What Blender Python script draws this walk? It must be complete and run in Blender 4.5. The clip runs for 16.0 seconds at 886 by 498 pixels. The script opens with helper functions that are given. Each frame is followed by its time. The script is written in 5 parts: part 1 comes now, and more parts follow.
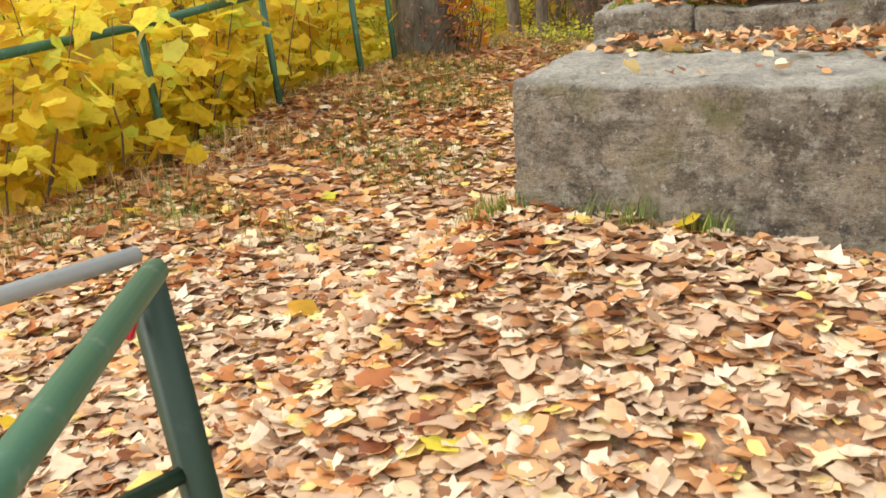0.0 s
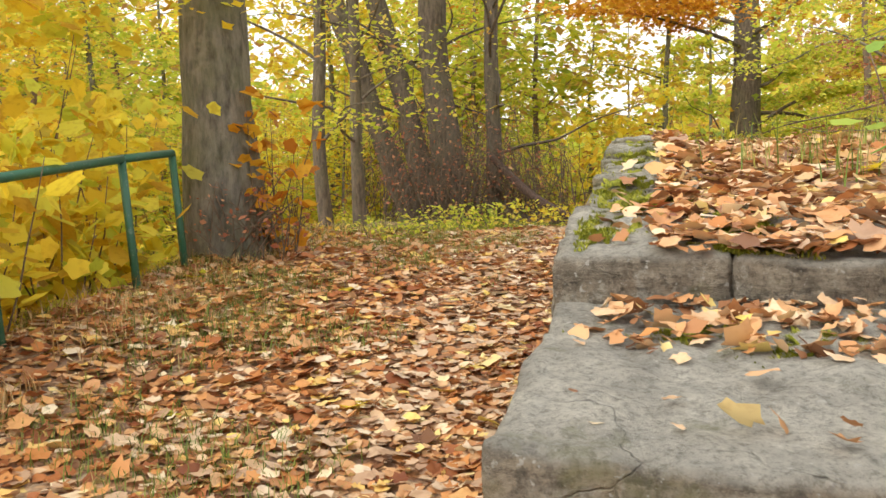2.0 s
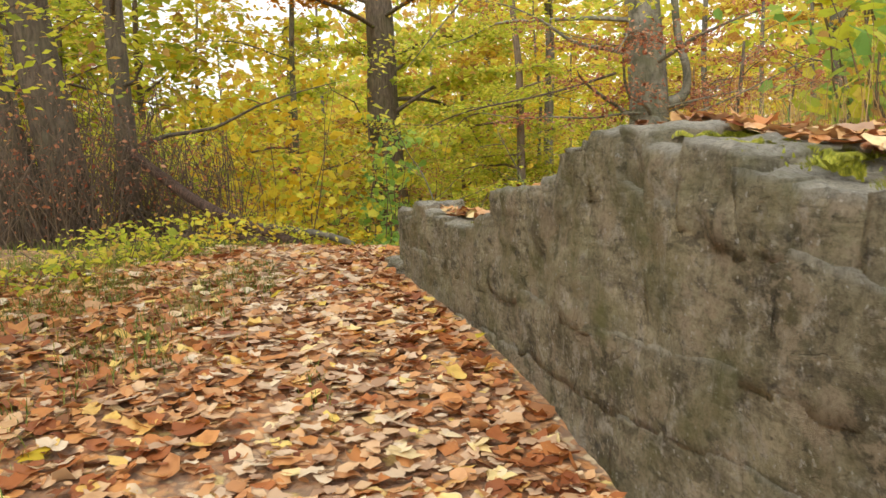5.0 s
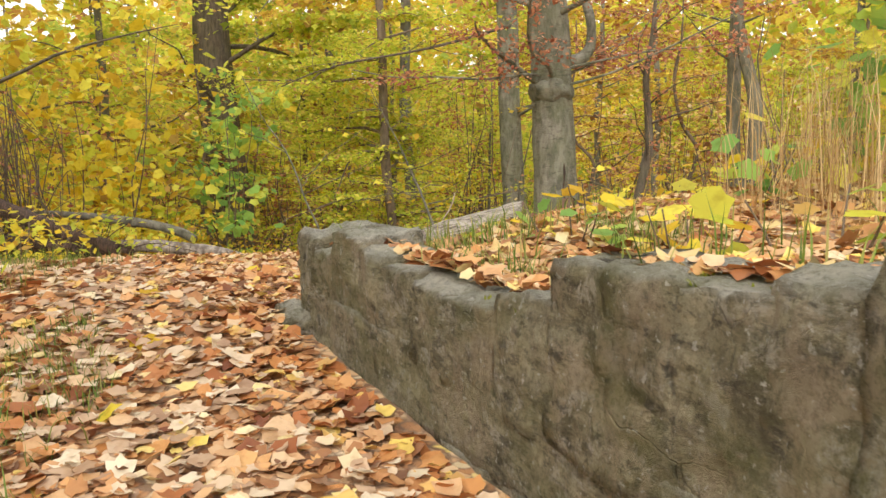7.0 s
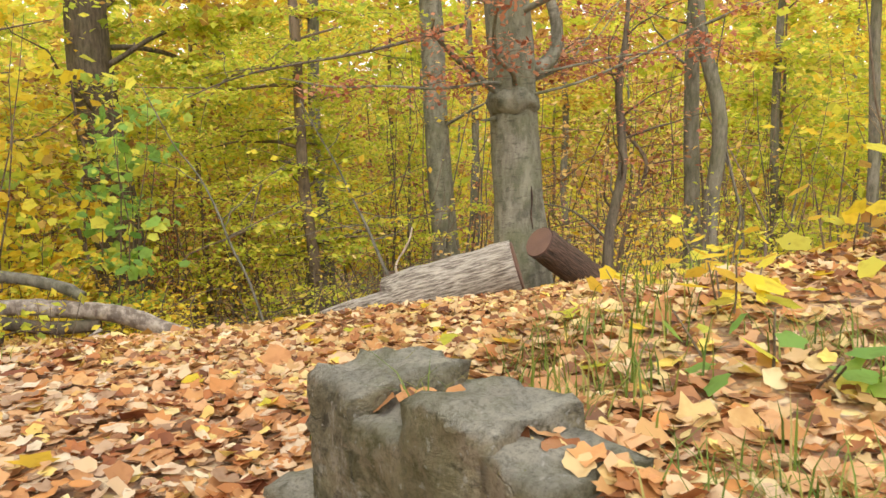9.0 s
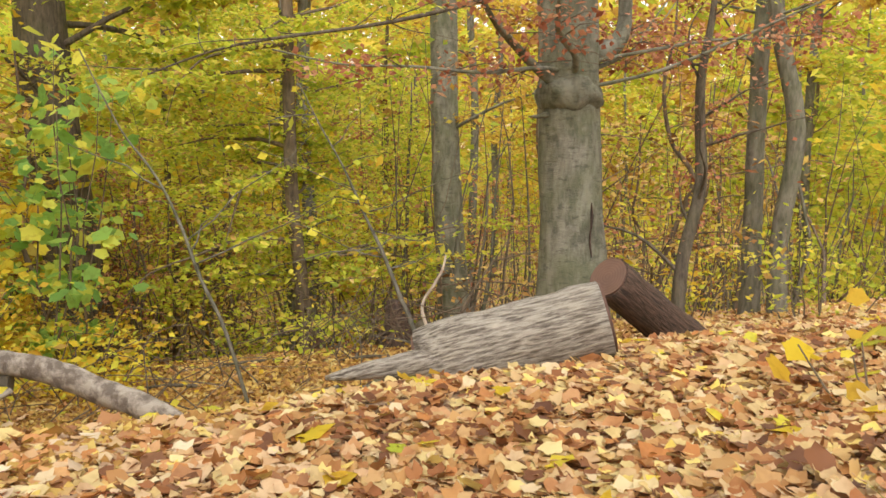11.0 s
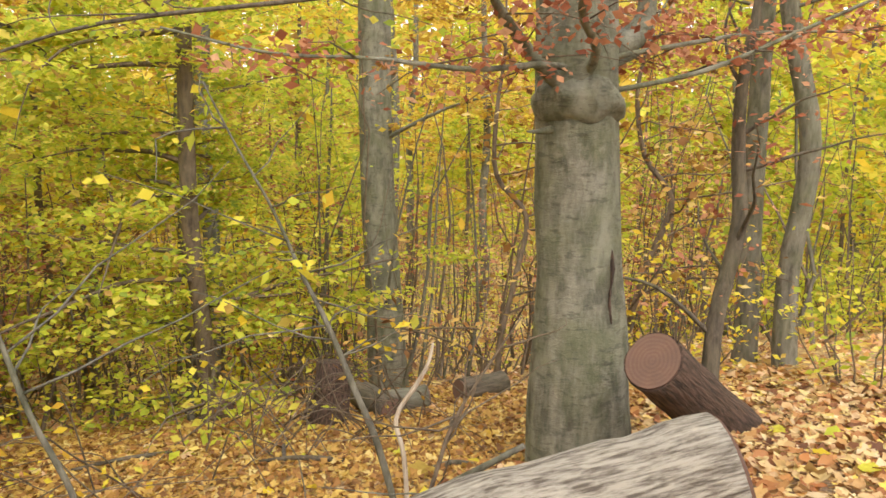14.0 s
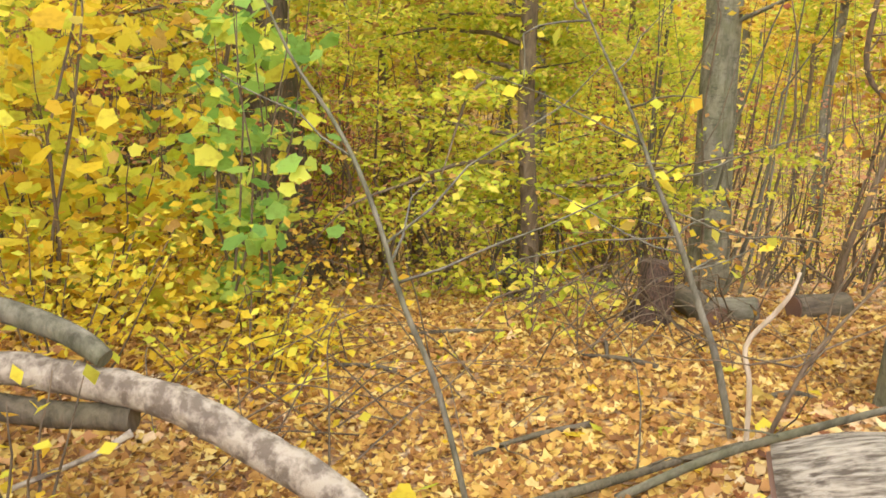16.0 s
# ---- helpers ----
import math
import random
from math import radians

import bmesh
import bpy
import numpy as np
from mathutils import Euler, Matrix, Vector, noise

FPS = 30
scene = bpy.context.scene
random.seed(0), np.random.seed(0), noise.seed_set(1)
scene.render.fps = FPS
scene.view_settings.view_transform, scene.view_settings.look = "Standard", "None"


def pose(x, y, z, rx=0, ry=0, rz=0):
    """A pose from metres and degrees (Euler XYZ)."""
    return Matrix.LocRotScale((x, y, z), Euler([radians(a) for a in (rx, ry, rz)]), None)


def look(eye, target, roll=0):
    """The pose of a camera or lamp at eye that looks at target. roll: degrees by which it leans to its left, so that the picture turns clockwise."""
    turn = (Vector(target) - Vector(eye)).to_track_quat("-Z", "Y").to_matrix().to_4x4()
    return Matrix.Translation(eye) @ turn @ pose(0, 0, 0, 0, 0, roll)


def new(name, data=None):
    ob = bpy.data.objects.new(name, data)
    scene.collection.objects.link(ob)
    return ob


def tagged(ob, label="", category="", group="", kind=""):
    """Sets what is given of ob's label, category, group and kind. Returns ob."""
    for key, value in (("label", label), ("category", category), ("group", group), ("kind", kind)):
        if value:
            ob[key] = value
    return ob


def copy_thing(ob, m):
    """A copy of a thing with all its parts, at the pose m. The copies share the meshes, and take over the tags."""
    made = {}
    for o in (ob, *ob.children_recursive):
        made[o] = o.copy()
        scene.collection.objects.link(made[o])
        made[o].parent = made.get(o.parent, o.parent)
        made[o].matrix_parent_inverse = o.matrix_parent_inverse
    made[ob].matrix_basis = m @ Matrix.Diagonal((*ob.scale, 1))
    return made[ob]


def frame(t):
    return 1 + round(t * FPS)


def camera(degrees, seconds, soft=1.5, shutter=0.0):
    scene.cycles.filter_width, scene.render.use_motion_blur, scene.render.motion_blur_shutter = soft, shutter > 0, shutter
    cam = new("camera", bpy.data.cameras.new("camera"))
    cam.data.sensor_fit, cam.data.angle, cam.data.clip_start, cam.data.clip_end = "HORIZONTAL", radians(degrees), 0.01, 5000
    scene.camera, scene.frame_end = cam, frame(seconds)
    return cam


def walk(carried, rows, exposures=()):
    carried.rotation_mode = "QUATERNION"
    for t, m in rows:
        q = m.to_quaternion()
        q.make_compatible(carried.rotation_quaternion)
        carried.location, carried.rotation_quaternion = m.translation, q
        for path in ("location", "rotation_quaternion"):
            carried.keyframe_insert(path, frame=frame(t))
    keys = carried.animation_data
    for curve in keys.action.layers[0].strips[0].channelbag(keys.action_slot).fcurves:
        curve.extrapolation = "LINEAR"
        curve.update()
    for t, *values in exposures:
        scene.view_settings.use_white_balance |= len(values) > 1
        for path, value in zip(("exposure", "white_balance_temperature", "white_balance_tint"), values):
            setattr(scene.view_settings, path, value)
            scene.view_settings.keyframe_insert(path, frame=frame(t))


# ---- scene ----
cam = camera(55.7, 16.0, 1.5, 0.1)
PATH = [
    (0, (0.87, 0.798, 1.507), (0.825, 2.596, 0.997), -2.8),
    (0.5, (0.858, 1.321, 1.57), (0.957, 3.151, 1.197), -0.7),
    (1, (0.833, 1.885, 1.651), (1.18, 3.69, 1.303), -0.2),
    (1.5, (0.855, 2.475, 1.692), (1.23, 4.29, 1.432), -0.5),
    (2, (0.69, 3.002, 1.702), (1.122, 4.816, 1.547), -0.7),
    (2.5, (0.533, 3.545, 1.735), (1.286, 5.246, 1.544), -3.0),
    (3, (0.359, 4.09, 1.836), (1.273, 5.718, 1.707), -2.7),
    (3.5, (0.143, 4.479, 1.854), (1.219, 5.999, 1.679), -3.9),
    (3.7, (0.133, 4.662, 1.848), (1.264, 6.139, 1.659), -3.8),
    (5.8, (1.073, 7.082, 1.931), (2.482, 8.475, 1.656), -1.3),
    (6, (1.177, 7.249, 1.957), (2.645, 8.564, 1.618), -1.8),
    (6.5, (1.519, 7.753, 2.035), (3.034, 9.011, 1.683), -1.3),
    (7, (1.756, 8.228, 2.101), (3.351, 9.382, 1.752), -1.3),
    (7.5, (1.996, 8.657, 2.134), (3.602, 9.789, 1.762), -0.6),
    (8, (2.177, 9.087, 2.204), (3.788, 10.208, 1.821), -0.7),
    (8.5, (2.407, 9.405, 2.241), (4.1, 10.394, 1.847), -1.9),
    (8.7, (2.56, 9.547, 2.248), (4.288, 10.489, 1.891), -1.7),
    (10.8, (4.186, 11.019, 2.12), (5.949, 11.885, 1.743), -0.6),
    (11, (4.334, 11.131, 2.081), (6.104, 12.0, 1.746), 0.3),
    (11.5, (4.596, 11.427, 2.102), (6.39, 12.277, 1.856), 1.9),
    (12, (4.855, 11.615, 2.07), (6.705, 12.325, 1.794), -0.1),
    (12.5, (5.259, 11.767, 2.043), (7.153, 12.327, 1.733), 0.8),
    (13, (5.548, 11.998, 2.043), (7.47, 12.448, 1.723), -0.5),
    (13.5, (5.793, 12.19, 2.079), (7.691, 12.722, 1.736), -0.4),
    (14, (5.976, 12.362, 2.127), (7.837, 13.016, 1.798), 1.0),
    (14.5, (6.051, 12.502, 2.169), (7.853, 13.308, 1.845), 1.0),
    (15, (6.04, 12.581, 2.204), (7.767, 13.526, 1.851), 0.9),
    (15.5, (6.023, 12.603, 2.233), (7.607, 13.757, 1.834), 1.2),
    (16, (6.008, 12.636, 2.213), (7.457, 13.866, 1.59), 1.3),
]
EXPOSURES = ((0.0, 0.22), (1.0, 0.1), (2.5, 0.15), (6.0, -0.02), (6.5, 0.1), (7.0, 0.27), (8.5, 0.4), (11.0, 0.25), (12.5, 0.25), (13.5, 0.42), (14.5, 0.58), (16.0, 0.82))
walk(cam, [(t, look(eye, target, roll)) for t, eye, target, roll in PATH], EXPOSURES)

# ---- world and light: a bright overcast autumn day ----
world = bpy.data.worlds.new("sky")
scene.world = world
world.use_nodes = True
wn, wl = world.node_tree.nodes, world.node_tree.links
wn.clear()
sky = wn.new("ShaderNodeTexSky")
sky.sky_type, sky.sun_disc = "NISHITA", False
sky.sun_elevation, sky.sun_rotation = radians(42), radians(246)
sky.air_density, sky.dust_density = 1.0, 4.0
b_sky, b_cloud = wn.new("ShaderNodeBackground"), wn.new("ShaderNodeBackground")
b_sky.inputs[1].default_value = 0.05
b_cloud.inputs[0].default_value = (1.0, 0.98, 0.95, 1)
b_cloud.inputs[1].default_value = 1.2
w_add, w_out = wn.new("ShaderNodeAddShader"), wn.new("ShaderNodeOutputWorld")
wl.new(sky.outputs[0], b_sky.inputs[0])
wl.new(b_sky.outputs[0], w_add.inputs[0])
wl.new(b_cloud.outputs[0], w_add.inputs[1])
wl.new(w_add.outputs[0], w_out.inputs[0])
sun = new("sun", bpy.data.lights.new("sun", "SUN"))
sun.data.energy, sun.data.angle, sun.data.color = 1.9, radians(40), (1.0, 0.95, 0.87)
sun.matrix_world = look((-9, -4, 9), (0, 0, 0))


# ---- materials ----
def nodes(name, rough=0.8, metal=0.0):
    m = bpy.data.materials.new(name)
    m.use_nodes = True
    nt = m.node_tree
    p = nt.nodes["Principled BSDF"]
    p.inputs["Roughness"].default_value, p.inputs["Metallic"].default_value = rough, metal
    return m, nt, p


def ramp(nt, fac, stops):
    r = nt.nodes.new("ShaderNodeValToRGB")
    e = r.color_ramp.elements
    while len(e) < len(stops):
        e.new(0.5)
    for el, (pos, col) in zip(e, stops):
        el.position, el.color = pos, (*col, 1)
    nt.links.new(fac, r.inputs[0])
    return r.outputs[0]


def coord(nt, scale=(1, 1, 1), kind="Object"):
    tc, mp = nt.nodes.new("ShaderNodeTexCoord"), nt.nodes.new("ShaderNodeMapping")
    nt.links.new(tc.outputs[kind], mp.inputs[0])
    mp.inputs["Scale"].default_value = scale
    return mp.outputs[0]


def world_coord(nt, scale=(1, 1, 1)):
    g, mp = nt.nodes.new("ShaderNodeNewGeometry"), nt.nodes.new("ShaderNodeMapping")
    nt.links.new(g.outputs["Position"], mp.inputs[0])
    mp.inputs["Scale"].default_value = scale
    return mp.outputs[0]


def noise_tex(nt, vec, scale, detail=6, rough=0.6):
    n = nt.nodes.new("ShaderNodeTexNoise")
    nt.links.new(vec, n.inputs["Vector"])
    n.inputs["Scale"].default_value, n.inputs["Detail"].default_value, n.inputs["Roughness"].default_value = scale, detail, rough
    return n.outputs["Fac"]


def mix(nt, fac, a, b, mode="MIX"):
    n = nt.nodes.new("ShaderNodeMix")
    n.data_type, n.blend_type = "RGBA", mode
    for sock, v in ((n.inputs[0], fac), (n.inputs[6], a), (n.inputs[7], b)):
        if isinstance(v, (int, float)):
            sock.default_value = v
        elif isinstance(v, tuple):
            sock.default_value = (*v, 1)
        else:
            nt.links.new(v, sock)
    return n.outputs[2]


def bump(nt, p, height, strength=0.5, dist=0.02):
    b = nt.nodes.new("ShaderNodeBump")
    b.inputs["Strength"].default_value, b.inputs["Distance"].default_value = strength, dist
    nt.links.new(height, b.inputs["Height"])
    nt.links.new(b.outputs[0], p.inputs["Normal"])


def leaf_material(name, stops, through_light=0.45, rough=0.6, blotch=0.5):
    """Leaves: each one takes its own tint, with blotches, and lets some light through."""
    m, nt, p = nodes(name, rough)
    g = nt.nodes.new("ShaderNodeNewGeometry")
    col = ramp(nt, g.outputs["Random Per Island"], stops)
    n = noise_tex(nt, coord(nt), 14, 3)
    dark = mix(nt, 1.0, col, (0.62, 0.5, 0.42), "MULTIPLY")
    spots = ramp(nt, n, [(0.5, (0, 0, 0)), (0.68, (blotch, blotch, blotch))])
    col = mix(nt, spots, col, dark)
    nt.links.new(col, p.inputs["Base Color"])
    p.inputs["Specular IOR Level"].default_value = 0.25
    tr, sh = nt.nodes.new("ShaderNodeBsdfTranslucent"), nt.nodes.new("ShaderNodeMixShader")
    nt.links.new(col, tr.inputs[0])
    sh.inputs[0].default_value = through_light
    nt.links.new(p.outputs[0], sh.inputs[1])
    nt.links.new(tr.outputs[0], sh.inputs[2])
    nt.links.new(sh.outputs[0], nt.nodes["Material Output"].inputs[0])
    return m


LITTER = [(0.0, (0.20, 0.095, 0.05)), (0.14, (0.40, 0.19, 0.085)), (0.3, (0.58, 0.29, 0.12)), (0.45, (0.66, 0.40, 0.20)),
          (0.6, (0.72, 0.52, 0.32)), (0.74, (0.62, 0.28, 0.09)), (0.9, (0.80, 0.67, 0.46)), (1.0, (0.82, 0.62, 0.15))]
RUSSET = [(0.0, (0.22, 0.075, 0.035)), (0.3, (0.44, 0.16, 0.055)), (0.6, (0.60, 0.27, 0.09)), (0.85, (0.70, 0.40, 0.17)), (1.0, (0.80, 0.57, 0.16))]
PALE = [(0.0, (0.38, 0.23, 0.14)), (0.35, (0.58, 0.40, 0.26)), (0.7, (0.72, 0.57, 0.40)), (0.92, (0.82, 0.71, 0.53)), (1.0, (0.82, 0.66, 0.2))]
MOUND = [(0.0, (0.14, 0.06, 0.03)), (0.18, (0.36, 0.14, 0.05)), (0.34, (0.52, 0.29, 0.11)), (0.5, (0.62, 0.44, 0.23)), (0.62, (0.68, 0.54, 0.24)), (0.78, (0.50, 0.20, 0.06)), (0.92, (0.74, 0.60, 0.38)), (1.0, (0.84, 0.64, 0.11))]
M_LITTER = leaf_material("fallen_leaf", LITTER, 0.15, 0.5)
M_MOUND = leaf_material("mixed_fallen_leaf", MOUND, 0.15, 0.5)
M_RUSSET = leaf_material("russet_leaf", RUSSET, 0.15, 0.5)
M_PALELEAF = leaf_material("pale_fallen_leaf", PALE, 0.15, 0.5)
M_RUST = leaf_material("rust_leaf", [(0, (0.28, 0.09, 0.05)), (0.4, (0.48, 0.18, 0.10)), (0.8, (0.62, 0.30, 0.17)), (1, (0.72, 0.44, 0.26))], 0.4)
M_YELLOW = leaf_material("yellow_leaf", [(0, (0.66, 0.40, 0.05)), (0.3, (0.86, 0.66, 0.05)), (0.7, (0.90, 0.83, 0.11)), (0.9, (0.62, 0.70, 0.08)), (1, (0.55, 0.33, 0.10))], 0.52)
M_GOLD = leaf_material("golden_leaf", [(0, (0.40, 0.19, 0.06)), (0.35, (0.66, 0.42, 0.07)), (0.75, (0.84, 0.66, 0.10)), (1, (0.60, 0.58, 0.08))], 0.48)
M_LIME = leaf_material("yellow_green_leaf", [(0, (0.32, 0.42, 0.07)), (0.3, (0.55, 0.63, 0.06)), (0.6, (0.76, 0.77, 0.09)), (0.85, (0.86, 0.76, 0.14)), (0.93, (0.62, 0.40, 0.12)), (1, (0.45, 0.26, 0.10))], 0.55)
M_GREEN = leaf_material("green_leaf", [(0, (0.20, 0.40, 0.10)), (0.4, (0.36, 0.58, 0.13)), (0.7, (0.58, 0.70, 0.14)), (1, (0.90, 0.82, 0.13))], 0.55)
M_ORANGE = leaf_material("orange_leaf", [(0, (0.45, 0.16, 0.02)), (0.5, (0.72, 0.34, 0.03)), (1, (0.82, 0.52, 0.05))], 0.45)
M_WOODLEAF = leaf_material("woodland_leaf", [(0, (0.18, 0.085, 0.035)), (0.3, (0.40, 0.20, 0.06)), (0.6, (0.55, 0.33, 0.09)), (0.85, (0.69, 0.49, 0.13)), (1, (0.74, 0.60, 0.26))], 0.2, 0.6)
M_GRASS = leaf_material("grass_blade", [(0, (0.09, 0.15, 0.03)), (0.5, (0.19, 0.27, 0.05)), (0.8, (0.32, 0.34, 0.08)), (1, (0.46, 0.38, 0.15))], 0.3)
M_DRY = leaf_material("dry_grass", [(0, (0.36, 0.22, 0.09)), (0.5, (0.56, 0.38, 0.18)), (1, (0.72, 0.55, 0.30))], 0.3)
M_MOSS = leaf_material("moss", [(0, (0.13, 0.15, 0.02)), (0.5, (0.29, 0.31, 0.03)), (1, (0.46, 0.45, 0.06))], 0.2)


def ground_material():
    m, nt, p = nodes("leafy_ground", 0.9)
    v = world_coord(nt)
    vo = nt.nodes.new("ShaderNodeTexVoronoi")
    warp = nt.nodes.new("ShaderNodeVectorMath")
    nn = nt.nodes.new("ShaderNodeTexNoise")
    nt.links.new(v, nn.inputs["Vector"])
    nn.inputs["Scale"].default_value = 9
    warp.operation = "MULTIPLY_ADD"
    nt.links.new(nn.outputs["Color"], warp.inputs[0])
    warp.inputs[1].default_value = (0.16, 0.16, 0.16)
    nt.links.new(v, warp.inputs[2])
    nt.links.new(warp.outputs[0], vo.inputs["Vector"])
    vo.inputs["Scale"].default_value = 19
    sep = nt.nodes.new("ShaderNodeSeparateColor")
    nt.links.new(vo.outputs["Color"], sep.inputs[0])
    leaf = ramp(nt, sep.outputs[0], LITTER)
    gold = ramp(nt, sep.outputs[1], [(0, (0.28, 0.16, 0.05)), (0.5, (0.54, 0.37, 0.10)), (1, (0.72, 0.56, 0.16))])
    xyz = nt.nodes.new("ShaderNodeSeparateXYZ")
    nt.links.new(world_coord(nt, (0.05, 0.05, 0.05)), xyz.inputs[0])
    leaf = mix(nt, ramp(nt, xyz.outputs[0], [(0.4, (0, 0, 0)), (0.55, (0.75, 0.75, 0.75))]), leaf, gold)
    soil = ramp(nt, noise_tex(nt, v, 5, 8), [(0.3, (0.13, 0.078, 0.05)), (0.7, (0.30, 0.20, 0.135))])
    gap = ramp(nt, vo.outputs["Distance"], [(0.4, (0, 0, 0)), (0.75, (0.9, 0.9, 0.9))])
    col = mix(nt, gap, leaf, soil)
    bare = ramp(nt, noise_tex(nt, v, 0.8, 5), [(0.5, (0, 0, 0)), (0.68, (0.85, 0.85, 0.85))])
    col = mix(nt, bare, col, soil)
    nt.links.new(col, p.inputs["Base Color"])
    bump(nt, p, noise_tex(nt, v, 25, 6), 0.7, 0.03)
    return m


def stone_material(name, light, dark, mossy=0.5, worn_or_toplit=None):
    m, nt, p = nodes(name, 0.92)
    v = world_coord(nt)
    base = ramp(nt, noise_tex(nt, v, 3.4, 12, 0.78), [(0.40, dark), (0.5, tuple((a + b) / 2 for a, b in zip(light, dark))), (0.60, light)])
    ob = nt.nodes.new("ShaderNodeObjectInfo")
    base = mix(nt, 0.14, base, ramp(nt, ob.outputs["Random"], [(0, (0.20, 0.17, 0.12)), (0.5, (0.34, 0.31, 0.25)), (1, (0.24, 0.22, 0.19))]))
    lich = ramp(nt, noise_tex(nt, v, 10, 9, 0.72), [(0.53, (0, 0, 0)), (0.60, (0.8, 0.8, 0.8))])
    base = mix(nt, lich, base, (0.56, 0.52, 0.44))
    pits = ramp(nt, noise_tex(nt, world_coord(nt, (1, 1, 1.7)), 11, 8, 0.75), [(0.41, (0.6, 0.6, 0.6)), (0.455, (0, 0, 0))])
    base = mix(nt, pits, base, (0.055, 0.048, 0.038))
    strata = ramp(nt, noise_tex(nt, world_coord(nt, (1, 1, 5.5)), 3.2, 10, 0.75), [(0.42, (0.42, 0.40, 0.37)), (0.5, (1, 1, 1)), (0.6, (1, 1, 1))])
    base = mix(nt, 0.6, base, strata, "MULTIPLY")
    streak = ramp(nt, noise_tex(nt, world_coord(nt, (3, 3, 1.2)), 1.5, 8, 0.68), [(0.545, (0, 0, 0)), (0.6, (0.65, 0.65, 0.65))])
    base = mix(nt, streak, base, (0.46, 0.375, 0.27))
    patch = ramp(nt, noise_tex(nt, world_coord(nt, (1, 1, 1.5)), 4.2, 9, 0.7), [(0.545, (0, 0, 0)), (0.585, (0.8, 0.8, 0.8))])
    base = mix(nt, patch, base, (0.47, 0.39, 0.28))
    # upward faces turned paler: the sky's light on the tops, put into the colour
    if worn_or_toplit:
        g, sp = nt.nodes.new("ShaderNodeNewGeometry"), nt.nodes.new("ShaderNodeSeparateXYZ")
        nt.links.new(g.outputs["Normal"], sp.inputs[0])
        lit_top = ramp(nt, noise_tex(nt, v, 4, 10, 0.75), [(0.38, tuple(0.55 * a for a in worn_or_toplit)), (0.6, worn_or_toplit)])
        base = mix(nt, ramp(nt, sp.outputs[2], [(0.45, (0, 0, 0)), (0.75, (0.9, 0.9, 0.9))]), base, lit_top)
    warp = nt.nodes.new("ShaderNodeVectorMath")
    drift = nt.nodes.new("ShaderNodeTexNoise")
    nt.links.new(v, drift.inputs["Vector"])
    drift.inputs["Scale"].default_value, drift.inputs["Detail"].default_value = 2.6, 8
    warp.operation = "MULTIPLY_ADD"
    nt.links.new(drift.outputs["Color"], warp.inputs[0])
    warp.inputs[1].default_value = (0.5, 0.5, 0.5)
    nt.links.new(world_coord(nt, (1.0, 1.0, 2.3)), warp.inputs[2])
    cells = nt.nodes.new("ShaderNodeTexVoronoi")
    cells.feature = "DISTANCE_TO_EDGE"
    nt.links.new(warp.outputs[0], cells.inputs["Vector"])
    cells.inputs["Scale"].default_value = 1.9
    broken = ramp(nt, noise_tex(nt, v, 2.1, 5, 0.7), [(0.54, (0, 0, 0)), (0.64, (0.75, 0.75, 0.75))])
    crack = mix(nt, 1.0, ramp(nt, cells.outputs["Distance"], [(0.0, (1, 1, 1)), (0.012, (0, 0, 0))]), broken, "MULTIPLY")
    base = mix(nt, crack, base, (0.04, 0.034, 0.026))
    chips = ramp(nt, noise_tex(nt, v, 38, 4, 0.6), [(0.63, (0, 0, 0)), (0.67, (0.9, 0.9, 0.9))])
    base = mix(nt, chips, base, (0.66, 0.64, 0.58))
    grain = ramp(nt, noise_tex(nt, v, 48, 8, 0.85), [(0.40, (0.46, 0.45, 0.43)), (0.52, (1, 1, 1)), (0.64, (1, 1, 1))])
    base = mix(nt, 0.8, base, grain, "MULTIPLY")
    damp = ramp(nt, noise_tex(nt, v, 3.3, 8, 0.65), [(0.60 - 0.16 * mossy, (0, 0, 0)), (0.72, (0.75, 0.75, 0.75))])
    base = mix(nt, damp, base, (0.17, 0.175, 0.05))
    nt.links.new(base, p.inputs["Base Color"])
    h = mix(nt, 0.35, noise_tex(nt, world_coord(nt, (1, 1, 2.6)), 6, 12, 0.78), noise_tex(nt, v, 34, 8, 0.75))
    h = mix(nt, crack, h, (0.2, 0.2, 0.2))
    bump(nt, p, h, 1.0, 0.13)
    return m


def bark_material(name, light, dark, stretch, ridge, green=0.25, strength=0.8, steps=(0.32, 0.62), marks=0.0):
    """Bark; stretch draws the grain out along the stem (object z)."""
    m, nt, p = nodes(name, 0.9)
    v = coord(nt, (1, 1, stretch))
    n = noise_tex(nt, v, ridge, 8, 0.65)
    big = noise_tex(nt, coord(nt), 2.2, 5)
    col = ramp(nt, n, [(steps[0], dark), (steps[1], light)])
    col = mix(nt, ramp(nt, big, [(0.42, (0, 0, 0)), (0.62, (green, green, green))]), col, (0.13, 0.15, 0.06))
    pale = ramp(nt, noise_tex(nt, coord(nt), 5.5, 6), [(0.58, (0, 0, 0)), (0.68, (0.35, 0.35, 0.35))])
    col = mix(nt, pale, col, tuple(min(1, 1.5 * a) for a in light))
    if marks:
        line = ramp(nt, noise_tex(nt, coord(nt, (1, 1, 3.5)), 7, 6, 0.7), [(0.55, (0, 0, 0)), (0.62, (marks, marks, marks))])
        col = mix(nt, line, col, tuple(0.45 * a for a in dark))
        n = mix(nt, 0.5, n, noise_tex(nt, coord(nt, (1, 1, 2.5)), 16, 8, 0.7))
    nt.links.new(col, p.inputs["Base Color"])
    bump(nt, p, n, strength, 0.03)
    return m


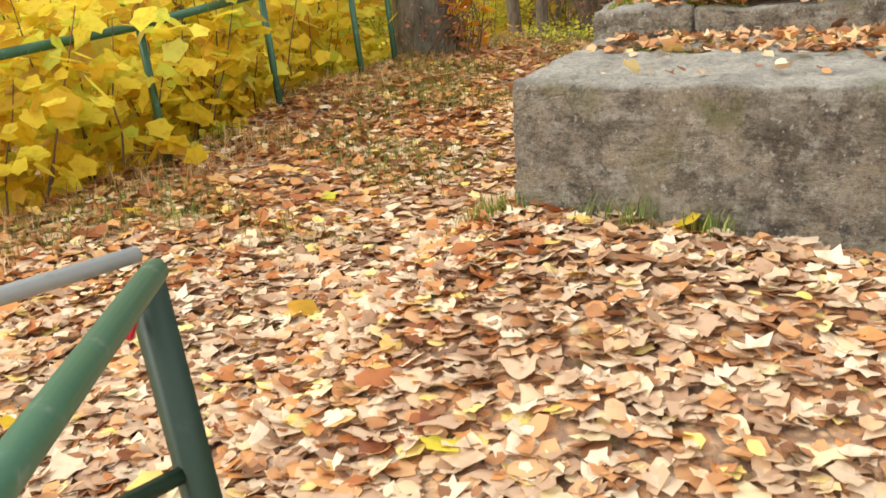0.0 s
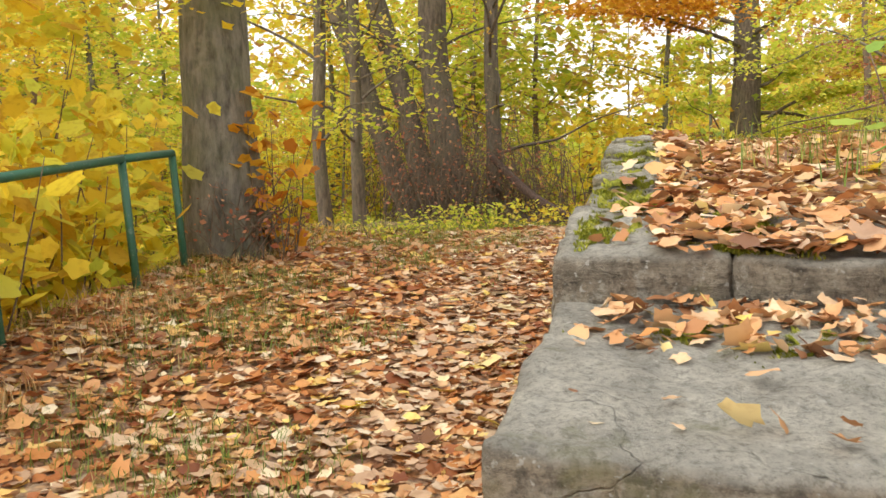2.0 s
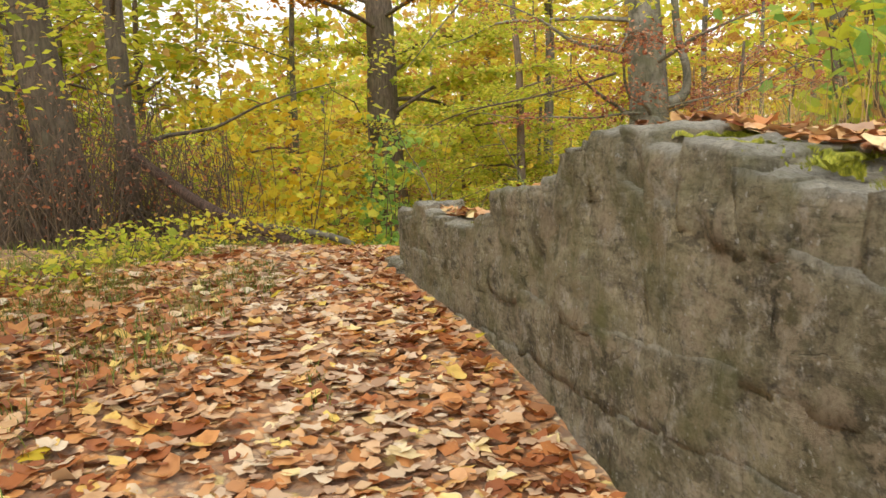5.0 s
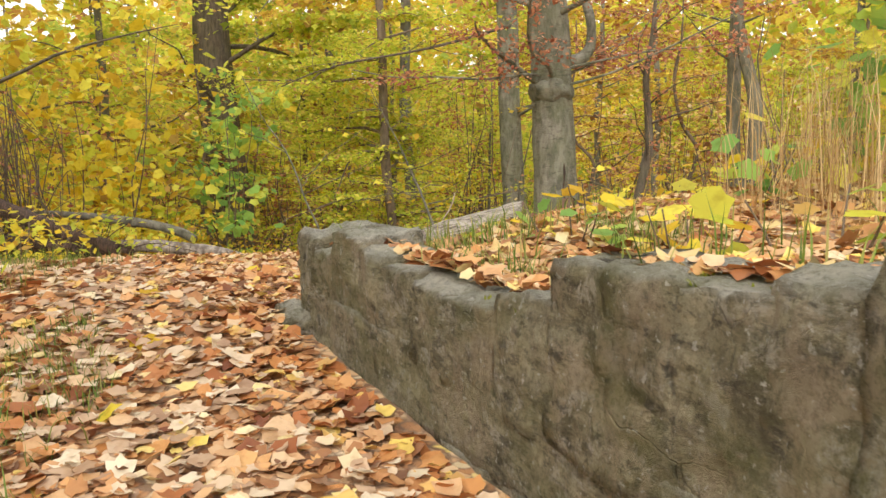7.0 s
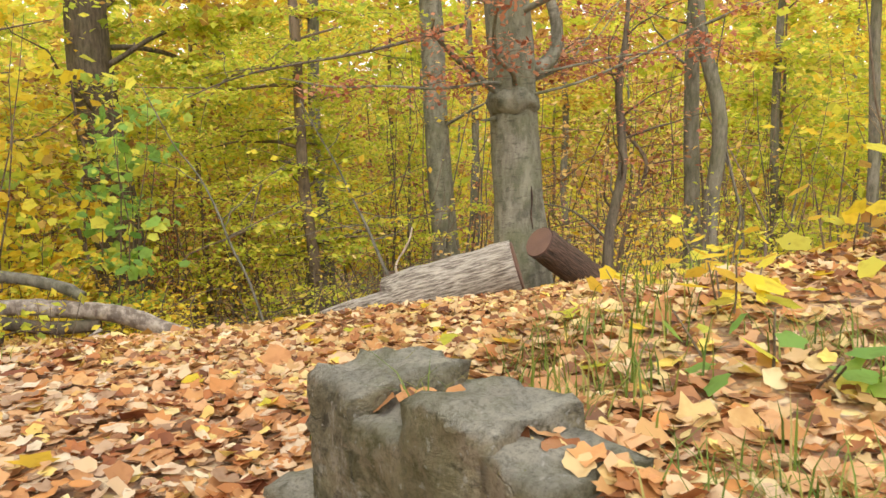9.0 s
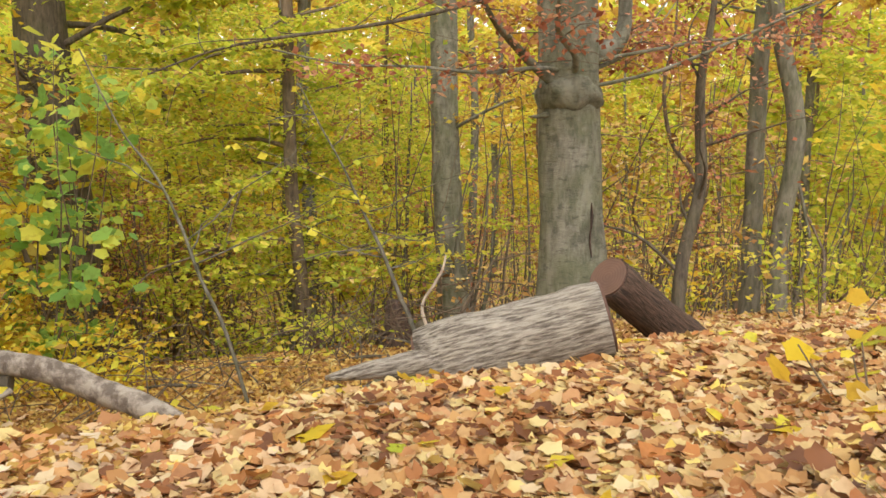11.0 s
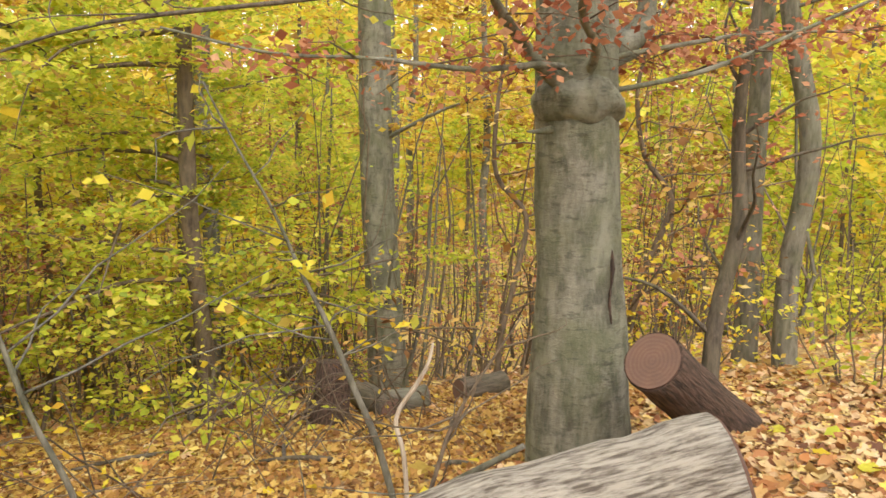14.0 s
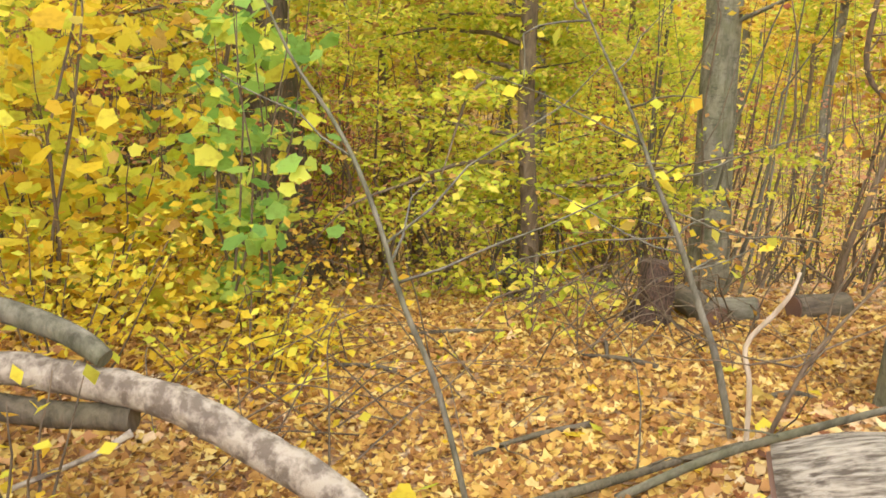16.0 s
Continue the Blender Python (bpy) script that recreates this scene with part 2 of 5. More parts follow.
def wood_end_material():
    m, nt, p = nodes("sawn_end", 0.85)
    v = coord(nt)
    w = nt.nodes.new("ShaderNodeTexWave")
    w.wave_type, w.rings_direction = "RINGS", "Z"
    nt.links.new(v, w.inputs["Vector"])
    w.inputs["Scale"].default_value, w.inputs["Distortion"].default_value = 14, 3
    col = ramp(nt, w.outputs["Fac"], [(0, (0.17, 0.095, 0.07)), (1, (0.20, 0.115, 0.085))])
    col = mix(nt, ramp(nt, noise_tex(nt, v, 7, 6), [(0.4, (0, 0, 0)), (0.7, (0.5, 0.5, 0.5))]), col, (0.11, 0.07, 0.06))
    nt.links.new(col, p.inputs["Base Color"])
    bump(nt, p, noise_tex(nt, v, 30), 0.4, 0.01)
    return m


def paint_material(name, colour, rough=0.45, worn_or_toplit=(0.32, 0.34, 0.33)):
    m, nt, p = nodes(name, rough, 0.0)
    v = world_coord(nt)
    wear = ramp(nt, noise_tex(nt, v, 22, 6, 0.7), [(0.58, (0, 0, 0)), (0.72, (0.5, 0.5, 0.5))])
    col = mix(nt, wear, mix(nt, noise_tex(nt, v, 3), colour, tuple(0.75 * c for c in colour)), worn_or_toplit)
    nt.links.new(col, p.inputs["Base Color"])
    bump(nt, p, noise_tex(nt, v, 60), 0.15, 0.005)
    return m


M_GROUND = ground_material()
# the last colour of both stones is the painted-in skylight of their tops
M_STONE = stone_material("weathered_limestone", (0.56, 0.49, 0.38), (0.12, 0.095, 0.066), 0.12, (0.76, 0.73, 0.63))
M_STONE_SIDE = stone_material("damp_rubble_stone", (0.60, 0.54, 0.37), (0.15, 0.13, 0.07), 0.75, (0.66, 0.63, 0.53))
M_MORTAR = stone_material("old_mortar", (0.42, 0.36, 0.27), (0.16, 0.14, 0.10), 0.5)
M_BEECH = bark_material("beech_bark", (0.29, 0.275, 0.22), (0.12, 0.115, 0.085), 0.4, 9, 0.45, 1.0, (0.38, 0.6), 0.5)
M_DARKBARK = bark_material("dark_bark", (0.17, 0.135, 0.10), (0.05, 0.04, 0.03), 0.25, 22, 0.2)
M_GREYBARK = bark_material("grey_bark", (0.22, 0.20, 0.16), (0.06, 0.053, 0.04), 0.3, 16, 0.35)
M_LOGBARK = bark_material("ridged_log_bark", (0.48, 0.43, 0.37), (0.13, 0.105, 0.085), 0.12, 60, 0.0, 1.0, (0.39, 0.58))
M_REDBARK = bark_material("wet_brown_bark", (0.15, 0.09, 0.065), (0.04, 0.026, 0.02), 0.1, 62, 0.0, 1.0, (0.40, 0.60))
M_DEADWOOD = bark_material("bleached_dead_wood", (0.44, 0.38, 0.32), (0.17, 0.135, 0.11), 0.8, 11, 0.0, 1.0, (0.42, 0.58))
M_TWIG = bark_material("twig_bark", (0.22, 0.16, 0.11), (0.08, 0.06, 0.045), 0.3, 20, 0.1)
M_PALE = bark_material("pale_stick", (0.62, 0.52, 0.42), (0.36, 0.28, 0.21), 0.2, 16, 0.0)
M_END = wood_end_material()
M_GREENPAINT = paint_material("green_paint", (0.035, 0.14, 0.085))
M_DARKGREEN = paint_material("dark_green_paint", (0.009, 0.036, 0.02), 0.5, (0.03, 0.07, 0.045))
M_GALV = paint_material("galvanised_steel", (0.36, 0.38, 0.38), 0.5, (0.20, 0.21, 0.21))
M_RED = paint_material("red_lacquer", (0.45, 0.02, 0.03), 0.3, (0.5, 0.25, 0.22))
M_STEEL = nodes("bright_steel", 0.3, 1.0)[0]


# ---- mesh helpers ----


def soup(name, verts, faces, smooth=False):
    """One mesh from (n, k, 3) piece corners and the faces of one piece (all triangles or all quads)."""
    verts, faces = np.asarray(verts, np.float32), np.asarray(faces, np.int32)
    n, k = verts.shape[:2]
    f = (faces[None] + (np.arange(n) * k)[:, None, None]).reshape(-1, faces.shape[1])
    return grid_mesh(name, verts.reshape(-1, 3), f, smooth)


def grid_mesh(name, verts, f, smooth=False):
    me = bpy.data.meshes.new(name)
    verts, f = np.asarray(verts, np.float32), np.asarray(f, np.int32)
    me.vertices.add(len(verts))
    me.vertices.foreach_set("co", verts.ravel())
    me.loops.add(f.size)
    me.loops.foreach_set("vertex_index", f.ravel())
    me.polygons.add(len(f))
    me.polygons.foreach_set("loop_start", np.arange(0, f.size, f.shape[1], dtype=np.int32))
    me.polygons.foreach_set("loop_total", np.full(len(f), f.shape[1], np.int32))
    if smooth:
        me.polygons.foreach_set("use_smooth", np.ones(len(f), bool))
    me.update(calc_edges=True)
    return me


def put(name, me, material, parent=None, label=""):
    """Links a mesh as one object, as a part of parent where one is given."""
    me.materials.clear()
    me.materials.append(material)
    ob = new(name, me)
    if parent:
        ob.parent = parent
    if label:
        ob["label"] = label
    return ob


def part(name, bm, material, parent=None, label=""):
    me = bpy.data.meshes.new(name)
    bm.to_mesh(me)
    bm.free()
    return put(name, me, material, parent, label)


def thing(name, label, category, at=(0, 0, 0), group="", kind=""):
    ob = new(name)
    ob.location = at
    ob.empty_display_size = 0.1
    return tagged(ob, label, category, group, kind)


def smooth_line(points, steps=4):
    """A rounder line through the points."""
    p = [Vector(q) for q in points]
    out = []
    for i in range(len(p) - 1):
        a, b, c, d = p[max(i - 1, 0)], p[i], p[i + 1], p[min(i + 2, len(p) - 1)]
        for s in range(steps):
            t = s / steps
            out.append(0.5 * (2 * b + (c - a) * t + (2 * a - 5 * b + 4 * c - d) * t * t + (3 * b - a - 3 * c + d) * t ** 3))
    return out + [p[-1]]


def tube(name, points, radii, seg=8, rough=0.0, lump=2.0, capped=True):
    """A tapering stem along the points; rough: how uneven its skin is, as a share of its radius."""
    pts = [Vector(q) for q in points]
    n = len(pts)
    rad = np.interp(np.linspace(0, 1, n), np.linspace(0, 1, len(radii)), radii)
    verts, side = [], Vector((1, 0, 0))
    for i, p in enumerate(pts):
        t = (pts[min(i + 1, n - 1)] - pts[max(i - 1, 0)]).normalized()
        side = (side - t * side.dot(t))
        side = side.normalized() if side.length > 1e-4 else t.orthogonal().normalized()
        up = t.cross(side)
        for j in range(seg):
            a = 2 * math.pi * j / seg
            d = side * math.cos(a) + up * math.sin(a)
            r = rad[i]
            if rough:
                r *= 1 + rough * noise.noise((p + d * r) * lump) + 0.5 * rough * noise.noise((p + d * r) * lump * 4.3)
            verts.append(p + d * r)
    faces = [(i * seg + j, i * seg + (j + 1) % seg, (i + 1) * seg + (j + 1) % seg, (i + 1) * seg + j) for i in range(n - 1) for j in range(seg)]
    me = bpy.data.meshes.new(name)
    if capped:
        faces += [tuple(range(seg - 1, -1, -1)), tuple(range((n - 1) * seg, n * seg))]
    me.from_pydata(verts, [], faces)
    me.polygons.foreach_set("use_smooth", [len(f) == 4 for f in faces])
    return me


MAPLE = [(0, -0.34), (0.24, -0.36), (0.44, -0.28), (0.42, -0.06), (0.55, 0.15), (0.34, 0.28), (0.0, 0.6), (-0.34, 0.28), (-0.55, 0.15), (-0.42, -0.06), (-0.44, -0.28), (-0.24, -0.36)]
MAPLE_V = np.array([(0, 0, 0.0)] + [(x, y, 0.0) for x, y in MAPLE])
MAPLE_F = [(0, 1 + i, 1 + (i + 1) % 12) for i in range(12)]
SHRED = [(0, -0.5), (0.34, -0.36), (0.5, 0.02), (0.3, 0.3), (0.06, 0.52), (-0.36, 0.34), (-0.48, -0.1), (-0.26, -0.3)]
SHRED_V = np.array([(0, 0, 0.0)] + [(x, y, 0.0) for x, y in SHRED])
SHRED_F = [(0, 1 + i, 1 + (i + 1) % 8) for i in range(8)]
OVAL_V = np.array([(0, -0.5, 0), (0.3, 0.0, 0.06), (0, 0.5, 0), (-0.3, 0.0, 0.06)])
OVAL_F = [(0, 1, 2), (0, 2, 3)]
LOBED_V = np.array([(0, -0.5, 0), (0.5, -0.1, 0.08), (0.2, 0.1, 0.02), (0, 0.55, -0.05), (-0.2, 0.1, 0.02), (-0.5, -0.1, 0.08)])
LOBED_F = [(0, 1, 2), (0, 2, 3), (0, 3, 4), (0, 4, 5)]


def leaves(name, places, size, shape="oval", tilt=0.5, curl=0.0, spread=0.3, seed=1, droop=0.0):
    """A cloud of single leaves at the places; tilt: how far they lean out of the level."""
    r = np.random.default_rng(seed)
    places = np.asarray(places, float).reshape(-1, 3)
    n = len(places)
    base, faces = {"oval": (OVAL_V, OVAL_F), "maple": (MAPLE_V, MAPLE_F), "lobed": (LOBED_V, LOBED_F), "shred": (SHRED_V, SHRED_F)}[shape]
    a, b, c = r.uniform(0, 2 * np.pi, n), r.normal(droop, tilt, n), r.normal(0, tilt, n)
    s = size * np.clip(r.normal(1, spread, n), 0.45, 1.8)
    v = np.repeat(base[None], n, 0)
    if curl:
        v[:, 1:, :2] *= r.uniform(0.72, 1.15, (n, v.shape[1] - 1, 1))
        k = r.uniform(-0.4, 1.0, (n, 1)) * curl * 0.8
        v[:, :, 2] = k * (v[:, :, 0] ** 2 + v[:, :, 1] ** 2) * 2 + r.normal(0, curl * 0.12, v.shape[:2])
    v = v * s[:, None, None] * r.uniform(0.75, 1.1, (n, 1, 3))
    ca, sa, cb, sb, cc, sc = np.cos(a), np.sin(a), np.cos(b), np.sin(b), np.cos(c), np.sin(c)
    x, y, z = v[..., 0], v[..., 1], v[..., 2]
    y, z = y * cb[:, None] - z * sb[:, None], y * sb[:, None] + z * cb[:, None]
    x, z = x * cc[:, None] + z * sc[:, None], -x * sc[:, None] + z * cc[:, None]
    x, y = x * ca[:, None] - y * sa[:, None], x * sa[:, None] + y * ca[:, None]
    return soup(name, np.stack((x, y, z), -1) + places[:, None], faces, curl > 0)


def blades(name, places, height, width=0.006, lean=0.35, seed=2):
    """Grass: bent narrow blades, two joints each."""
    r = np.random.default_rng(seed)
    places = np.asarray(places, float).reshape(-1, 3)
    n = len(places)
    a, h = r.uniform(0, 2 * np.pi, n), height * r.uniform(0.45, 1.15, n)
    l = np.abs(r.normal(lean, 0.25, n)) * h
    d, s = np.stack((np.cos(a), np.sin(a), 0 * a), -1), np.stack((-np.sin(a), np.cos(a), 0 * a), -1) * width
    up = np.array((0, 0, 1.0))
    mid, tip = places + d * (0.3 * l)[:, None] + up * (0.6 * h)[:, None], places + d * l[:, None] + up * h[:, None]
    return soup(name, np.stack((places - s, places + s, mid + 0.7 * s, mid - 0.7 * s, tip), 1), [(0, 1, 2), (0, 2, 3), (3, 2, 4)])


# ---- the lie of the land ----
WALL_AT, WALL_TURN = Vector((1.123, 4.481)), radians(28.6)
WALL_D = (math.sin(WALL_TURN), math.cos(WALL_TURN))
WALL_E = (math.cos(WALL_TURN), -math.sin(WALL_TURN))
# marks along the wall: in its courses, and in metres from its corner
MARKS, METRES = [-40, 0, 1.8, 4.98, 5.3, 6.3, 8.6, 60], [-37.4, 0, 1.683, 4.2, 4.47, 5.45, 7.62, 55.7]
STEPS_W = 5.5
TOP_U = [1.1, 1.8, 2.8, 3.9, 4.75, 4.98, 5.0, 5.28, 5.3, 6.25, 6.3, 7.7, 8.6]
TOP_Z = [1.43, 1.57, 1.70, 1.86, 1.95, 1.93, 1.88, 1.88, 1.78, 1.70, 1.53, 1.54, 1.45]


def smoothstep(a, b, x):
    t = np.clip((x - a) / (b - a), 0, 1)
    return t * t * (3 - 2 * t)


def softmin(a, b, k):
    h = np.maximum(k - np.abs(a - b), 0) / k
    return np.minimum(a, b) - h * h * k * 0.25


def bow(m):
    """The wall's long face bends slightly towards the path."""
    return -0.03 * smoothstep(2.0, 4.2, m) - 0.1 * smoothstep(5.2, 7.5, m)


def to_wall(x, y):
    x, y = np.asarray(x) - WALL_AT.x, np.asarray(y) - WALL_AT.y
    m = x * WALL_D[0] + y * WALL_D[1]
    return np.interp(m, METRES, MARKS), (x * WALL_E[0] + y * WALL_E[1] - bow(m)) / 0.9354


def course(u, z):
    """Height of a course of the wall at u: the lower end stands a little higher."""
    return z + (0.133 - 0.0646 * z) * (1 - smoothstep(3.5, 5, u))


def from_wall(u, w, z):
    m = float(np.interp(u, MARKS, METRES))
    w = 0.9354 * w + float(bow(m))
    return Vector((WALL_AT.x + m * WALL_D[0] + w * WALL_E[0], WALL_AT.y + m * WALL_D[1] + w * WALL_E[1], float(course(u, z))))


def lower(x, y):
    """The lower path's own measure: across it and along it."""
    x, y = np.asarray(x, float) - 0.974, np.asarray(y, float) - 0.878
    return (0.99877 * x + 0.04953 * y) / 0.9354, (0.99877 * y - 0.04953 * x) / 0.9354


def land(x, y):
    """Height of the ground: a path that climbs to a crest, woods falling away behind it, a terrace held by the old wall."""
    x, y = np.asarray(x, float), np.asarray(y, float)
    across, along = lower(x, y)
    rise = 0.133 + 0.0098 * np.clip(along, 0, 40) ** 2
    fall = np.maximum(0.61 - 0.2515 * (x - 7.9) - 0.158 * (y - 13.2), -4.5)
    z = softmin(softmin(rise, 1.02, 0.35), fall, 0.5)
    z = z - 0.45 * np.exp(-((x - 8.4) ** 2 + (y - 15.3) ** 2) / 2.2)
    z = z - 0.3 * np.exp(-((x - 11.3) ** 2 + (y - 13.5) ** 2) / 0.6)
    left = -0.9 * (across + 1.25) + 0.43 * (along - 7.56)
    z = z - 0.35 * np.clip(left - 0.3, 0, 9)
    u, w = to_wall(x, y)
    z = z + 0.07 * np.clip(w - 1, 0, 12) * smoothstep(8, 11, u) * (1 - smoothstep(16, 26, u))
    z = z + 0.34 * smoothstep(-0.75, 0.1, w) * smoothstep(-2.4, -0.2, u) * (1 - smoothstep(0.2, 3, u)) * (1 - smoothstep(8, 14, w))
    terrace = course(u, np.interp(u, TOP_U, TOP_Z)) - np.where(u > 4.95, 0.1, 0.05) + 0.04 * np.clip(w - 0.5, 0, 8)
    inside = smoothstep(1.15, 1.35, u) * (1 - smoothstep(8.5, 10.2, u)) * smoothstep(0, 1, (w - np.interp(u, [8.1, 8.6], [0.16, 0.3])) / np.interp(u, [8.1, 8.6], [0.12, 1.2])) * (1 - smoothstep(9, 18, w))
    z = z * (1 - inside) + terrace * inside
    far = np.hypot(x - 5, y - 12)
    return z + 0.03 * np.sin(1.7 * x + 0.6 * y) * np.sin(1.3 * y - 0.4 * x) + 20 * smoothstep(120, 420, far) * (0.75 + 0.25 * np.sin(np.arctan2(y - 12, x - 5) * 5))


def spaced(lo, hi, step, reach):
    """Even lines between lo and hi, wider and wider outside."""
    inner, out, d = list(np.arange(lo, hi, step)), [], step
    a, b = lo, inner[-1]
    left, right = [], []
    while lo - a < reach:
        d *= 1.22
        a -= d
        b += d
        left.append(a)
        right.append(b)
    return np.array(left[::-1] + inner + right)


def build_ground():
    xs, ys = spaced(-5, 18, 0.1, 1400), spaced(-3, 22, 0.1, 1400)
    gx, gy = np.meshgrid(xs, ys)
    z = land(gx, gy)
    flat = (np.abs(gx - 6) < 14) & (np.abs(gy - 9) < 15)
    z = z + np.where(flat, 0.012 * np.sin(11 * gx + 3 * np.sin(5 * gy)) * np.sin(9 * gy), 0)
    n, k = len(ys), len(xs)
    i = (np.arange(n - 1)[:, None] * k + np.arange(k - 1)[None]).ravel()
    me = grid_mesh("ground", np.stack((gx, gy, z), -1).reshape(-1, 3), np.stack((i, i + 1, i + k + 1, i + k), -1), True)
    return tagged(put("ground", me, M_GROUND), "leaf-covered brown woodland soil with a trodden path", "ground", kind="structure")


build_ground()


def top_of(x, y):
    """The uppermost standing surface: ground, steps or wall."""
    z = land(x, y)
    u, w = to_wall(x, y)
    on = (w > -0.02) & (w < STEPS_W)
    z = np.where(on & (u > 0.0) & (u <= 1.1), course(u, 1.13 + 0.13 * u), z)
    z = np.where((w > -0.02) & (w < np.where(u > 4.95, 0.2, 0.45)) & (u > 1.1) & (u < 8.6), course(u, np.interp(u, TOP_U, TOP_Z)) - np.where(u > 4.95, 0.04, 0.0), z)
    return np.where(on & (w >= 0.45) & (u > 1.1) & (u < 1.75), np.maximum(course(u, np.interp(u, TOP_U, TOP_Z)), land(x, y)), z)


# ---- the ruined wall ----
def stone_mesh(u0, u1, w0, w1, z0, z1, slope=0.0, r=0.05, cell=0.075, rough=0.03, seed=0.0):
    """A worn block: a rounded, uneven box; its top climbs by slope along u."""
    size = (u1 - u0, w1 - w0, z1 - z0)
    n = [max(2, int(round(s / cell))) for s in size]
    bm = bmesh.new()
    seen = {}

    def vert(i, j, k):
        if (i, j, k) not in seen:
            q = Vector((u0 + size[0] * i / n[0], w0 + size[1] * j / n[1], z0 + size[2] * k / n[2]))
            c = Vector((min(max(q[0], u0 + r), u1 - r), min(max(q[1], w0 + r), w1 - r), min(max(q[2], z0 + r), z1 - r)))
            if (q - c).length > 1e-5:
                q = c + (q - c).normalized() * r
            q.z += slope * (q[0] - u0) * k / n[2]
            p = from_wall(q[0], q[1], q[2])
            s = Vector((seed, seed * 0.7, seed * 1.3))
            p += noise.noise_vector(p * 2.6) * rough * 0.8 + noise.noise_vector(p * 8.5 + s) * rough * 0.6 + noise.noise_vector(p * 17) * rough * 0.5
            seen[(i, j, k)] = bm.verts.new(p)
        return seen[(i, j, k)]

    for a, b, c in ((0, 1, 2), (1, 2, 0), (2, 0, 1)):
        for i in range(n[a]):
            for j in range(n[b]):
                for end in (0, n[c]):
                    q = []
                    for di, dj in ((0, 0), (1, 0), (1, 1), (0, 1)):
                        key = [0, 0, 0]
                        key[a], key[b], key[c] = i + di, j + dj, end
                        q.append(vert(*key))
                    bm.faces.new(q if end else q[::-1])
    bmesh.ops.recalc_face_normals(bm, faces=bm.faces)
    for f in bm.faces:
        f.smooth = True
    return bm


ruin = thing("wall_ruin", "low ruined stone wall, mossy and stepped, beside the path", "stone wall", kind="structure")
part("mortar_core", stone_mesh(1.15, 8.45, 0.035, 0.42, 0.2, 1.2, 0.0, 0.03, 0.12, 0.015), M_MORTAR, ruin, "pale crumbling lime mortar")
part("mortar_core", stone_mesh(1.3, 6.2, 0.04, 0.42, 1.0, 1.36, 0.07, 0.03, 0.12, 0.02), M_MORTAR, ruin, "pale crumbling lime mortar")
part("mortar_core", stone_mesh(0.06, 1.3, 0.06, STEPS_W - 0.05, 0.1, 0.98, 0.1, 0.03, 0.12, 0.02), M_MORTAR, ruin, "pale crumbling lime mortar")
random.seed(3)
# rubble of the long face, course by course up to below the coping
for row, (z0, z1) in enumerate(((0.15, 0.62), (0.62, 0.93), (0.93, 1.22))):
    u = 1.05 if row < 2 else 1.2
    while u < 8.5:
        step = min(random.uniform(0.55, 1.15), 8.55 - u)
        if 8.55 - u - step < 0.3:
            step = 8.55 - u
        if land(*from_wall(u, -0.3, 0).xy) < z1 + 0.05:
            part("stone", stone_mesh(u - 0.03, u + step + 0.03, random.uniform(-0.007, 0.007), 0.4, z0 - 0.02, z1 + 0.012, 0.0, 0.014, 0.055, 0.02, u + row), M_STONE_SIDE, ruin)
        u += step
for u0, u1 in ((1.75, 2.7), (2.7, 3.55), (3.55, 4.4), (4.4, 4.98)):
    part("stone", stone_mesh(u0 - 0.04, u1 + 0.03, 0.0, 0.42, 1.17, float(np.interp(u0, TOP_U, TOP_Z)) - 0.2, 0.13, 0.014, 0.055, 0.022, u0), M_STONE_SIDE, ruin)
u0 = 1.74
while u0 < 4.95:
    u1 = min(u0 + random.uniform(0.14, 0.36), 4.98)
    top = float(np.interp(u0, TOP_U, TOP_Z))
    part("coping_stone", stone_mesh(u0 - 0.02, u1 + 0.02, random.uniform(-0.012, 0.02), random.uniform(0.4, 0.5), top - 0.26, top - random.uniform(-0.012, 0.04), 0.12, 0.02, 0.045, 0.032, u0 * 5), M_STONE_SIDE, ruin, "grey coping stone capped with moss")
    u0 = u1
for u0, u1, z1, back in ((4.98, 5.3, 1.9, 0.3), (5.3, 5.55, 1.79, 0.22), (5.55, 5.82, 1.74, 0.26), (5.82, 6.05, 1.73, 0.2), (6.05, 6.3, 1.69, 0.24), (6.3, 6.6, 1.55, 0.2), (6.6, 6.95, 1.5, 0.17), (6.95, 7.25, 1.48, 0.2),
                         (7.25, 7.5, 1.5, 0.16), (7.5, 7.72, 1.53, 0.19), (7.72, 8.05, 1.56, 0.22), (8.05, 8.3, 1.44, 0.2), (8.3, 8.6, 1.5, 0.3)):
    part("stone", stone_mesh(u0 - 0.03, u1 + 0.012, random.uniform(-0.02, 0.01), back + 0.12, 1.15, z1, -0.05, 0.022, 0.045, 0.04, u0 + 3), M_STONE_SIDE, ruin, "broken wall stone, its top painted pale as if sky-lit")
part("stone", stone_mesh(8.35, 8.8, -0.1, 0.3, 0.6, 1.12, 0.0, 0.08, 0.06, 0.05, 2.0), M_STONE_SIDE, ruin, "loose mossy end stone")
# the two broad steps at the front
edge = [0.0, 1.7, 3.4, STEPS_W]
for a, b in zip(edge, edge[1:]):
    part("step_block", stone_mesh(-0.02, 1.2, a - 0.015, b + 0.015, 0.05, 1.13, 0.13, 0.03, 0.05, 0.024, 4.0), M_STONE, ruin, "rough grey-brown block with mortar smears, its top painted pale as if sky-lit")
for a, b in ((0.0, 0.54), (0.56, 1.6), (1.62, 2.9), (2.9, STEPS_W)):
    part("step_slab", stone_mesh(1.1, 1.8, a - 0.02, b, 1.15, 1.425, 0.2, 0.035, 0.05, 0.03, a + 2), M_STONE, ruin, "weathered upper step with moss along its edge")


